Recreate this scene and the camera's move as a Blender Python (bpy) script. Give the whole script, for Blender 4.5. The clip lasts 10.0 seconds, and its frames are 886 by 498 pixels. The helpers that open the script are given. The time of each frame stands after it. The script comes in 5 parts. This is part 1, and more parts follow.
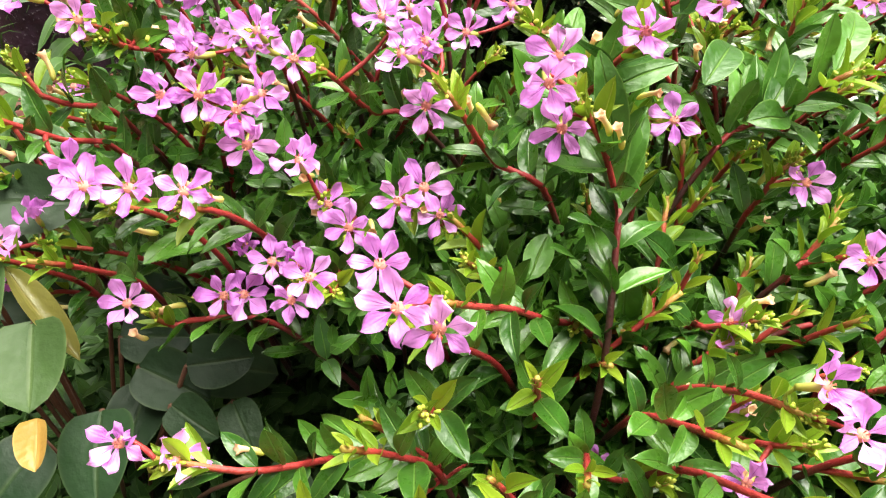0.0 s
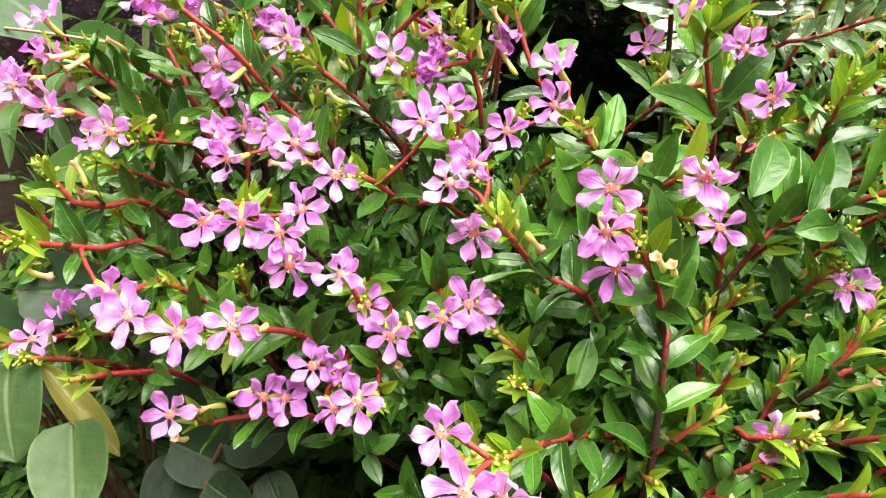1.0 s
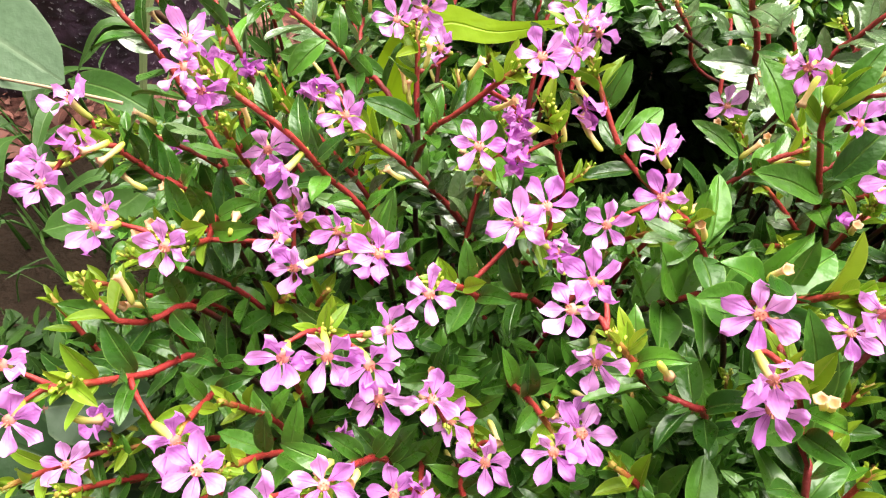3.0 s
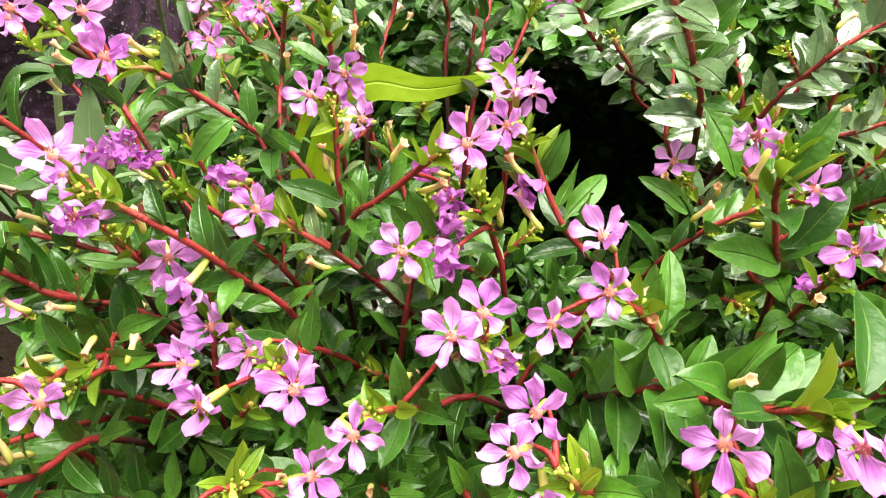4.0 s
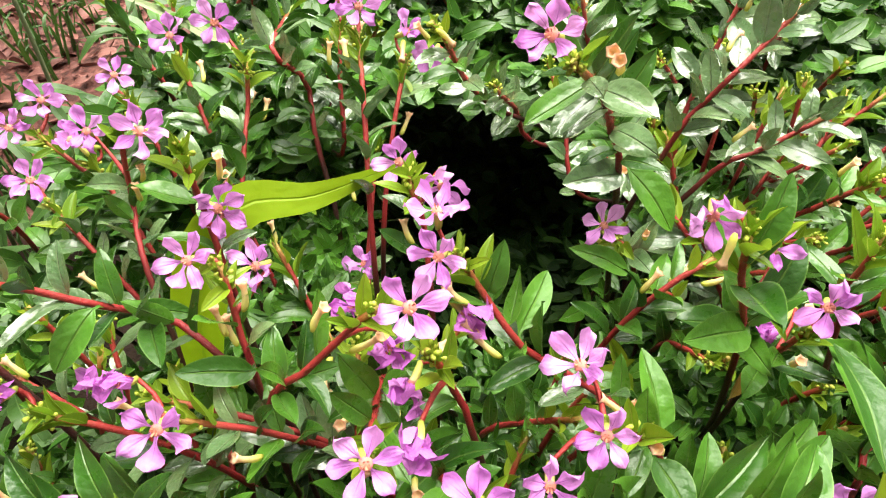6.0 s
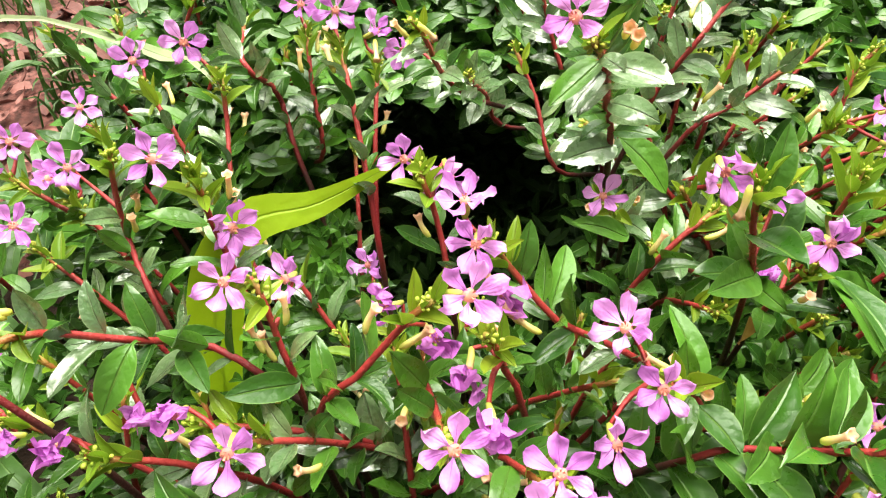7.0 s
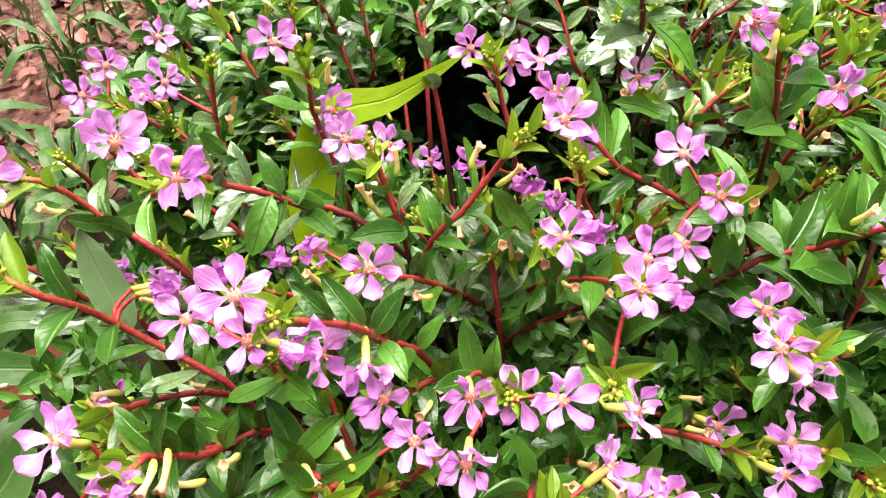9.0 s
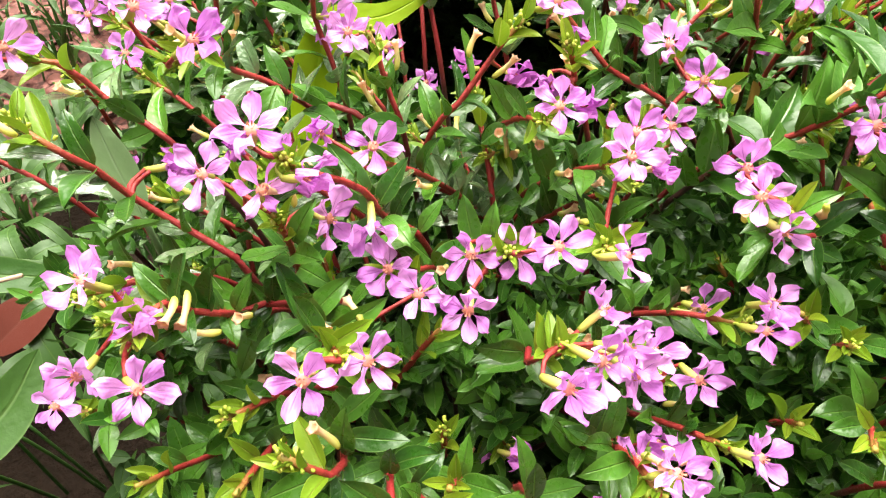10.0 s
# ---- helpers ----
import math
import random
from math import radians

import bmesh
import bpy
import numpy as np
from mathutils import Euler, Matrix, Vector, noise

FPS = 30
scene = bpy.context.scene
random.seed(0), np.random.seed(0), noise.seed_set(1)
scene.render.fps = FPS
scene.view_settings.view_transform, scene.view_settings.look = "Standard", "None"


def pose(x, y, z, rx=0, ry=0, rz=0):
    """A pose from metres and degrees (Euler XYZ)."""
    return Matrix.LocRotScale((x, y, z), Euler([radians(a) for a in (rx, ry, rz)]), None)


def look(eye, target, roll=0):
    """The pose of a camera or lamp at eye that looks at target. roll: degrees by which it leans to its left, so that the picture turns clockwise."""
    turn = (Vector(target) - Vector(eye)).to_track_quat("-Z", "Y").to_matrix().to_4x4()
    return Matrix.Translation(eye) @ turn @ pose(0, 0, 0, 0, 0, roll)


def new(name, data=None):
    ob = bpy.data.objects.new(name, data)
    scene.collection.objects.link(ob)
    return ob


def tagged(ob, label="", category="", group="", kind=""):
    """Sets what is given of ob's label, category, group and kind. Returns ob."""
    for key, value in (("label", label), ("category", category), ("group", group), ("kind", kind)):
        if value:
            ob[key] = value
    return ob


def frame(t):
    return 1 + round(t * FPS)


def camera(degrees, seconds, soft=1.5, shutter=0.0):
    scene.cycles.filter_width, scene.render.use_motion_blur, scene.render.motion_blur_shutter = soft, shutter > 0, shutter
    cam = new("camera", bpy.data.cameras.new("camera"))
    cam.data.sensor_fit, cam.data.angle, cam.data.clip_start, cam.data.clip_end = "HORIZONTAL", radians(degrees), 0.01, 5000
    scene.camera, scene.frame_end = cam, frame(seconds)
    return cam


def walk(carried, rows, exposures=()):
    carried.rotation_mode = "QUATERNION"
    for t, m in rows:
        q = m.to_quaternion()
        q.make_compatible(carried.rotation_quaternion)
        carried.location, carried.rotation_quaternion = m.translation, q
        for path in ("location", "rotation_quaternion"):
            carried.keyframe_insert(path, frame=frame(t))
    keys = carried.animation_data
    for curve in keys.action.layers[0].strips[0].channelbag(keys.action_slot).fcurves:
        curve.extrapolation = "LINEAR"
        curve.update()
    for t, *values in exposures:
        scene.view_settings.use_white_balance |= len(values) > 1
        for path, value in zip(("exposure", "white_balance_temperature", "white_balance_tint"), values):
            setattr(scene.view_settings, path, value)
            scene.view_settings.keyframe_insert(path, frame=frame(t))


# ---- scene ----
cam = camera(65.3, 10.0, soft=1.2)
PATH = [
    (0, (-0.00052, 0.00015, 0.44018), (6e-05, 0.21206, 0.22783), 0.10),
    (0.5, (0.0005, 0.02232, 0.45734), (0.0016, 0.22249, 0.23388), 0.04),
    (1, (-0.01551, 0.03762, 0.4724), (-0.01309, 0.23599, 0.24736), 0.06),
    (1.5, (-0.02737, 0.04111, 0.47451), (-0.02463, 0.23958, 0.24956), 0.26),
    (2, (-0.03643, 0.04785, 0.48213), (-0.03289, 0.24639, 0.25726), 0.42),
    (2.2, (-0.04211, 0.0526, 0.48067), (-0.03917, 0.25064, 0.25534), 0.23),
    (3.3, (-0.04969, 0.0918, 0.47519), (-0.03236, 0.28774, 0.24867), 1.13),
    (3.5, (-0.0494, 0.09694, 0.47558), (-0.02932, 0.29305, 0.24944), 1.12),
    (4, (-0.03618, 0.11831, 0.47838), (-0.00816, 0.31329, 0.25211), 0.47),
    (4.5, (-0.03464, 0.13836, 0.4799), (0.00434, 0.33089, 0.25316), 0.44),
    (5, (-0.03123, 0.15319, 0.47915), (0.01813, 0.34232, 0.25156), -0.07),
    (5.5, (-0.03587, 0.16207, 0.48103), (0.02488, 0.34673, 0.25253), -0.43),
    (5.7, (-0.0368, 0.16671, 0.48109), (0.03115, 0.34849, 0.25231), -0.44),
    (6.8, (-0.05653, 0.18521, 0.48565), (0.04437, 0.34922, 0.25561), -1.50),
    (7, (-0.06378, 0.18353, 0.48519), (0.03958, 0.3447, 0.25423), -1.69),
    (7.5, (-0.0776, 0.17798, 0.48125), (0.03288, 0.33343, 0.24967), -1.91),
    (8, (-0.09277, 0.172, 0.48151), (0.01819, 0.32547, 0.24884), -2.51),
    (8.5, (-0.11415, 0.1659, 0.48426), (-0.0036, 0.31968, 0.25159), -2.86),
    (9, (-0.12375, 0.15907, 0.48587), (-0.01406, 0.31219, 0.25237), -3.28),
    (9.5, (-0.13645, 0.14694, 0.48317), (-0.02566, 0.29963, 0.2499), -3.15),
    (10, (-0.14877, 0.13418, 0.47116), (-0.03501, 0.28427, 0.23764), -2.48),
]
# the clip's camera closes a little over the dark gap and opens again
EXPOSURE = ((0, 1.50), (2, 1.48), (3.5, 1.40), (4.5, 1.26), (5.5, 1.26), (7, 1.32), (8.5, 1.36), (9.5, 1.46), (10, 1.52))
walk(cam, [(t, look(eye, target, roll)) for t, eye, target, roll in PATH], EXPOSURE)

# ---- world and light: a bright overcast day ----
world = bpy.data.worlds.new("overcast_sky")
scene.world = world
world.use_nodes = True
wt = world.node_tree
sky = wt.nodes.new("ShaderNodeTexSky")
sky.sky_type = "NISHITA"
sky.sun_disc = False
sky.sun_elevation = radians(69)
sky.sun_rotation = radians(36)
sky.air_density, sky.dust_density, sky.ozone_density = 1.0, 4.0, 0.6
wash = wt.nodes.new("ShaderNodeMixRGB")
wash.inputs[0].default_value = 0.85
wash.inputs[2].default_value = (8.4, 8.2, 6.5, 1)
wt.links.new(sky.outputs[0], wash.inputs[1])
wt.links.new(wash.outputs[0], wt.nodes["Background"].inputs[0])
wt.nodes["Background"].inputs[1].default_value = 0.013
sun_data = bpy.data.lights.new("sun", "SUN")
sun_data.energy, sun_data.angle, sun_data.color = 7.1, radians(70), (1.0, 0.97, 0.86)
sun = new("sun", sun_data)
sun.matrix_world = look((0.48, 0.80, 2.0), (0, 0.2, 0))


# ---- materials ----
def node(nt, kind, **values):
    n = nt.nodes.new(kind)
    for key, value in values.items():
        n.inputs[key.replace("_", " ")].default_value = value
    return n


def blend(nt, fac, a, b, mode="MIX"):
    n = nt.nodes.new("ShaderNodeMixRGB")
    n.blend_type = mode
    for k, v in enumerate((fac, a, b)):
        if isinstance(v, (int, float)):
            n.inputs[k].default_value = v
        elif isinstance(v, tuple):
            n.inputs[k].default_value = (*v, 1)
        else:
            nt.links.new(v, n.inputs[k])
    return n.outputs[0]


def maths(nt, op, a, b=0.0, c=0.0, clamp=False):
    n = nt.nodes.new("ShaderNodeMath")
    n.operation, n.use_clamp = op, clamp
    for k, v in enumerate((a, b, c)):
        if isinstance(v, (int, float)):
            n.inputs[k].default_value = v
        else:
            nt.links.new(v, n.inputs[k])
    return n.outputs[0]


def ramp(nt, fac, *stops):
    n = nt.nodes.new("ShaderNodeValToRGB")
    while len(n.color_ramp.elements) < len(stops):
        n.color_ramp.elements.new(0.5)
    for e, (at, colour) in zip(n.color_ramp.elements, stops):
        e.position, e.color = at, (*colour, 1)
    nt.links.new(fac, n.inputs[0])
    return n.outputs[0]


def grain(nt, scale, detail=4.0, where="Object"):
    co = nt.nodes.new("ShaderNodeTexCoord")
    n = node(nt, "ShaderNodeTexNoise", Scale=scale, Detail=detail)
    nt.links.new(co.outputs[where], n.inputs["Vector"])
    return n.outputs[0]


def material(name, colour, rough=0.5, spec=0.5, coat=0.0, through_light=0.0, thin=None, bump=None, dist=0.001, strength=0.5, sheen=0.0):
    """colour(nt) gives the base colour's socket; thin: the colour of the light that passes through."""
    m = bpy.data.materials.new(name)
    m.use_nodes = True
    nt = m.node_tree
    b = nt.nodes["Principled BSDF"]
    col = colour(nt)
    nt.links.new(col, b.inputs["Base Color"])
    if isinstance(rough, (int, float)):
        b.inputs["Roughness"].default_value = rough
    else:
        nt.links.new(rough(nt), b.inputs["Roughness"])
    b.inputs["Specular IOR Level"].default_value = spec
    b.inputs["Sheen Weight"].default_value = sheen
    b.inputs["Coat Weight"].default_value, b.inputs["Coat Roughness"].default_value = coat, 0.16
    if bump:
        bn = node(nt, "ShaderNodeBump", Strength=strength, Distance=dist)
        nt.links.new(bump(nt), bn.inputs["Height"])
        nt.links.new(bn.outputs[0], b.inputs["Normal"])
    if through_light:
        tr = nt.nodes.new("ShaderNodeBsdfTranslucent")
        if thin:
            tr.inputs[0].default_value = (*thin, 1)
        else:
            nt.links.new(col, tr.inputs[0])
        mix = node(nt, "ShaderNodeMixShader", Fac=through_light)
        nt.links.new(b.outputs[0], mix.inputs[1])
        nt.links.new(tr.outputs[0], mix.inputs[2])
        nt.links.new(mix.outputs[0], nt.nodes["Material Output"].inputs[0])
    return m


def uv(nt):
    s = nt.nodes.new("ShaderNodeSeparateXYZ")
    nt.links.new(nt.nodes.new("ShaderNodeUVMap").outputs[0], s.inputs[0])
    return s.outputs[0], s.outputs[1]


def chance(nt):
    return nt.nodes.new("ShaderNodeObjectInfo").outputs["Random"]


def island(nt):
    return nt.nodes.new("ShaderNodeNewGeometry").outputs["Random Per Island"]


def veins(nt, count=7.0, slant=0.45):
    """Height of the side veins and midrib of a leaf: u runs across from 0 to 1, v along."""
    u, v = uv(nt)
    side = maths(nt, "ABSOLUTE", maths(nt, "SUBTRACT", u, 0.5))
    along = maths(nt, "SUBTRACT", v, maths(nt, "MULTIPLY", side, slant))
    wave = maths(nt, "ABSOLUTE", maths(nt, "SINE", maths(nt, "MULTIPLY", along, count * math.pi)))
    rib = maths(nt, "MULTIPLY", maths(nt, "SUBTRACT", 0.05, side, clamp=True), 20.0, clamp=True)
    return side, wave, rib


def leaf_colour(dark, light, rib_colour, pick, fine=1.0):
    def make(nt):
        side, wave, rib = veins(nt)
        patch = grain(nt, 190.0 * fine, 3.0)
        base = ramp(nt, pick(nt), (0.0, dark), (0.7, tuple((a + b) / 2 for a, b in zip(dark, light))), (1.0, light))
        base = blend(nt, maths(nt, "MULTIPLY", patch, 0.5), base, tuple(a * 0.55 for a in dark))
        vein = maths(nt, "MULTIPLY", maths(nt, "SUBTRACT", 0.2, wave, clamp=True), 0.45, clamp=True)
        base = blend(nt, vein, base, light)
        rim = maths(nt, "MULTIPLY", maths(nt, "SUBTRACT", side, 0.455, clamp=True), 14.0, clamp=True)
        base = blend(nt, rim, base, rib_colour)
        return blend(nt, maths(nt, "MULTIPLY", rib, 0.65), base, rib_colour)
    return make


def leaf_height(fine=1.0):
    def make(nt):
        side, wave, rib = veins(nt)
        h = maths(nt, "ADD", maths(nt, "MULTIPLY", wave, 0.07), maths(nt, "MULTIPLY", rib, -0.8))
        return maths(nt, "ADD", h, maths(nt, "MULTIPLY", grain(nt, 170.0 * fine, 3.0), 1.5))
    return make


def leaf_rough(low, high, fine=1.0):
    def make(nt):
        n = nt.nodes.new("ShaderNodeMapRange")
        nt.links.new(grain(nt, 200.0 * fine), n.inputs[0])
        n.inputs["From Min"].default_value, n.inputs["From Max"].default_value = 0.35, 0.65
        n.inputs["To Min"].default_value, n.inputs["To Max"].default_value = low, high
        return n.outputs[0]
    return make


def leaf_material(name, dark, light, rib_colour, pick=chance, rough=(0.3, 0.5), spec=0.5, glow=0.22, unit=0.0, coat=0.0, relief=0.00042):
    """unit: the scale at which a mesh one metre long is used, 0 for life-sized meshes."""
    fine = unit or 1.0
    return material(name, leaf_colour(dark, light, rib_colour, pick, fine), rough=leaf_rough(*rough, fine), spec=spec, coat=coat,
                    through_light=glow, bump=leaf_height(fine), dist=relief, strength=0.95)


LEAF_LOOK = ((0.018, 0.072, 0.007), (0.106, 0.280, 0.024), (0.17, 0.31, 0.06))
M_LEAF = leaf_material("cuphea_leaf", *LEAF_LOOK, rough=(0.22, 0.44), spec=0.6, glow=0.10, unit=0.022)
M_BIG = leaf_material("cuphea_large_leaf", *LEAF_LOOK, rough=(0.34, 0.52), spec=0.45, glow=0.10, relief=0.0007)
# leaf green paled towards grey: the sky's sheen painted into the base colour
SHEEN_LOOK = ((0.090, 0.178, 0.066), (0.22, 0.34, 0.135), (0.30, 0.40, 0.20))
M_SHEEN = leaf_material("sheen_paled_leaf", *SHEEN_LOOK, rough=(0.20, 0.40), spec=0.9, glow=0.12, coat=1.0, relief=0.0008)
M_FAR = leaf_material("back_leaf", *LEAF_LOOK, pick=island, rough=(0.26, 0.48), spec=0.5, glow=0.10)
# darker copy of the leaf: the shade inside the shrub is in its colour
M_SHADED_LEAF = leaf_material("shaded_inner_leaf", (0.009, 0.030, 0.004), (0.036, 0.088, 0.010), (0.06, 0.11, 0.02), pick=island, rough=(0.5, 0.7), spec=0.2, glow=0.08)
M_YOUNG = leaf_material("young_leaf", (0.15, 0.29, 0.012), (0.34, 0.46, 0.028), (0.44, 0.52, 0.09), glow=0.3, unit=0.012)
# one creeper leaf in two copies: shade and light put into the base colour
M_BROAD_SHADED = leaf_material("broad_leaf", (0.010, 0.034, 0.011), (0.024, 0.058, 0.018), (0.05, 0.085, 0.03), rough=(0.45, 0.6), spec=0.35, unit=0.04)
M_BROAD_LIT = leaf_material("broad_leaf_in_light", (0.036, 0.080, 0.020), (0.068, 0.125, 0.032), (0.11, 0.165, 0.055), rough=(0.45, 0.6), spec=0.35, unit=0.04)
M_LIME = leaf_material("lime_blade", (0.36, 0.56, 0.012), (0.37, 0.57, 0.014), (0.38, 0.57, 0.02), rough=(0.45, 0.6), spec=0.35, glow=0.5)
M_GRASS = leaf_material("grass_blade", (0.028, 0.085, 0.014), (0.085, 0.18, 0.028), (0.12, 0.21, 0.05), pick=island, rough=(0.45, 0.6))
M_DEAD = leaf_material("dead_leaf", (0.10, 0.026, 0.020), (0.40, 0.165, 0.135), (0.28, 0.11, 0.08), pick=island, rough=(0.6, 0.8), glow=0.1)
M_YELLOW = leaf_material("yellow_leaf", (0.46, 0.27, 0.06), (0.54, 0.34, 0.09), (0.5, 0.36, 0.12), glow=0.25, unit=0.02)


def petal_colour(nt):
    side, wave, rib = veins(nt, 4.0)
    u, v = uv(nt)
    base = ramp(nt, chance(nt), (0.0, (0.58, 0.14, 0.66)), (0.5, (0.73, 0.25, 0.77)), (1.0, (0.84, 0.38, 0.85)))
    base = blend(nt, maths(nt, "MULTIPLY", grain(nt, 6.0, 3.0), 0.4), base, (0.84, 0.52, 0.88))
    deep = maths(nt, "MULTIPLY", maths(nt, "SUBTRACT", 0.72, v, clamp=True), rib, clamp=True)
    return blend(nt, maths(nt, "MULTIPLY", deep, 2.6, clamp=True), base, (0.36, 0.06, 0.42))


def petal_height(nt):
    u, v = uv(nt)
    streak = maths(nt, "SINE", maths(nt, "MULTIPLY", maths(nt, "ADD", u, maths(nt, "MULTIPLY", grain(nt, 5.0), 0.25)), 30.0))
    return maths(nt, "ADD", maths(nt, "MULTIPLY", streak, 0.2), maths(nt, "MULTIPLY", grain(nt, 6.0, 3.0), 1.5))


M_PETAL = material("petal", petal_colour, rough=0.55, spec=0.25, through_light=0.38, bump=petal_height, dist=0.00028, strength=0.6)


def old_petal_colour(nt):
    base = ramp(nt, chance(nt), (0.0, (0.58, 0.12, 0.60)), (0.5, (0.66, 0.19, 0.68)), (1.0, (0.75, 0.29, 0.75)))
    return blend(nt, maths(nt, "MULTIPLY", grain(nt, 6.0, 3.0), 0.4), base, (0.72, 0.36, 0.78))


M_OLD_PETAL = material("withering_petal", old_petal_colour, rough=0.6, spec=0.2, through_light=0.35, bump=petal_height, dist=0.0004, strength=0.8)
M_THROAT = material("flower_throat", lambda nt: blend(nt, grain(nt, 900.0), (0.62, 0.29, 0.06), (0.56, 0.16, 0.26)), rough=0.6)


def tube_colour(ends):
    def make(nt):
        u, v = uv(nt)
        return blend(nt, maths(nt, "MULTIPLY", grain(nt, 700.0), 0.15), ramp(nt, v, *ends), (0.55, 0.48, 0.12))
    return make


M_CALYX = material("calyx_tube", tube_colour(((0.0, (0.34, 0.40, 0.05)), (0.6, (0.62, 0.56, 0.14)), (1.0, (0.72, 0.52, 0.30)))), rough=0.5, through_light=0.2)
M_SPENT = material("spent_calyx", tube_colour(((0.0, (0.58, 0.62, 0.08)), (0.35, (0.82, 0.74, 0.24)), (0.72, (0.90, 0.70, 0.40)), (1.0, (0.92, 0.56, 0.38)))), rough=0.5, through_light=0.35)
M_BUD = material("bud", lambda nt: blend(nt, island(nt), (0.30, 0.42, 0.03), (0.58, 0.60, 0.09)), rough=0.5, through_light=0.15)


def bark(nt):
    u, v = uv(nt)
    # woody foot, near-black to 0.76: shade inside the shrub put into its colour
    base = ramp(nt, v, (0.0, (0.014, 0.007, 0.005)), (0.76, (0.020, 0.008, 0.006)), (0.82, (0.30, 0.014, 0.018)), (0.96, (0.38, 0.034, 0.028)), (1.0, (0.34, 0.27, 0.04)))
    return blend(nt, maths(nt, "MULTIPLY", grain(nt, 350.0), 0.45), base, (0.10, 0.010, 0.010))


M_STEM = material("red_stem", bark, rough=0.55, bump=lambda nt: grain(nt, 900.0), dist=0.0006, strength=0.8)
M_TWIG = material("brown_twig", lambda nt: blend(nt, grain(nt, 300.0), (0.05, 0.02, 0.014), (0.16, 0.07, 0.035)), rough=0.7, bump=lambda nt: grain(nt, 700.0), dist=0.0006)
M_SOIL = material("red_soil", lambda nt: blend(nt, ramp(nt, grain(nt, 120.0, 6.0), (0.42, (0, 0, 0)), (0.62, (1, 1, 1))), ramp(nt, grain(nt, 34.0, 6.0), (0.35, (0.05, 0.018, 0.014)), (0.55, (0.15, 0.055, 0.045)), (0.72, (0.30, 0.14, 0.12))), (0.045, 0.018, 0.014)),
                  rough=0.85, spec=0.2, bump=lambda nt: grain(nt, 90.0, 8.0), dist=0.006, strength=0.9)
M_ROCK = material("dark_rock", lambda nt: blend(nt, ramp(nt, grain(nt, 240.0, 4.0), (0.62, (0, 0, 0)), (0.76, (1, 1, 1))), ramp(nt, grain(nt, 40.0, 6.0), (0.38, (0.010, 0.005, 0.011)), (0.7, (0.075, 0.036, 0.075))), (0.48, 0.45, 0.52)),
                  rough=0.55, bump=lambda nt: grain(nt, 60.0, 8.0), dist=0.006, strength=0.9)


# ---- mesh helpers ----
def mesh_of(name, verts, faces, uvs, mats, which=None, smooth=True):
    me = bpy.data.meshes.new(name)
    me.from_pydata([tuple(v) for v in verts], [], faces)
    for m in mats:
        me.materials.append(m)
    layer = me.uv_layers.new(name="UVMap")
    for loop in me.loops:
        layer.data[loop.index].uv = uvs[loop.vertex_index]
    for p in me.polygons:
        p.use_smooth = smooth
        if which:
            p.material_index = which[p.index]
    return me


def blade_grid(length, width, shape, fold=0.25, arch=0.15, twist=0.0, wave=0.0, nv=9, nu=4, seed=0, neck=0.03):
    """A leaf or petal along +y with its face to +z: shape(s) is its half width along 0..1."""
    rng = random.Random(seed)
    ph = rng.uniform(0, 6.28)
    verts, uvs, faces = [], [], []
    for j in range(nv + 1):
        s = j / nv
        w = max(shape(s), neck if j < nv else 0.0) * width / 2
        for i in range(nu + 1):
            k = 2 * i / nu - 1
            x = k * w
            z = abs(k) * w * fold * 2 + arch * length * (-(s - 0.35) ** 2 + 0.1225)
            z += wave * width * math.sin(6.5 * s + ph + k * 1.3) * abs(k) * (0.4 + s)
            y = s * length - abs(k) ** 2 * w * 0.15
            a = twist * s
            verts.append((x * math.cos(a) - z * math.sin(a) * 0.3, y, z + x * math.sin(a)))
            uvs.append((i / nu, s))
    n = nu + 1
    for j in range(nv):
        for i in range(nu):
            faces.append((j * n + i, j * n + i + 1, (j + 1) * n + i + 1, (j + 1) * n + i))
    return verts, faces, uvs


def lance(s):
    return math.sin(math.pi * s ** 0.84) ** 0.68 if 0 < s < 1 else 0.0


def ellipse(s):
    return math.sin(math.pi * min(1.0, s ** 0.95)) ** 0.62 if 0 < s < 1 else 0.0


def heart(s):
    return (1 - (2 * s ** 0.8 - 1) ** 2) ** 0.55 if 0 < s < 1 else 0.0


def spoon(s):
    """A clawed petal: a narrow foot, then a rounded blade that is widest at seven tenths."""
    if s > 0.70:
        return max(0.0, 1 - ((s - 0.70) / 0.30) ** 2.2) ** 0.5
    return 0.16 + 0.84 * (0.5 - 0.5 * math.cos(math.pi * min(1.0, max(0.0, s - 0.06) / 0.60))) ** 0.8


def grass(s):
    return (1 - s) ** 0.6 * min(1, 0.5 + 3 * s)


def blades(name, mat, count, shape, ratio, **more):
    out = []
    for k in range(count):
        rng = random.Random(name + str(k))
        v, f, u = blade_grid(1.0, ratio * rng.uniform(0.86, 1.14), shape, seed=k * 7 + 1,
                             fold=more.get("fold", 0.22) * rng.uniform(0.4, 1.5), arch=more.get("arch", 0.5) * rng.uniform(-0.3, 1.3),
                             twist=rng.uniform(-0.4, 0.4) * more.get("twist", 1.0), wave=more.get("wave", 0.04), nv=more.get("nv", 9), nu=more.get("nu", 4), neck=more.get("neck", 0.05))
        out.append(mesh_of(name, v, f, u, [mat]))
    return out


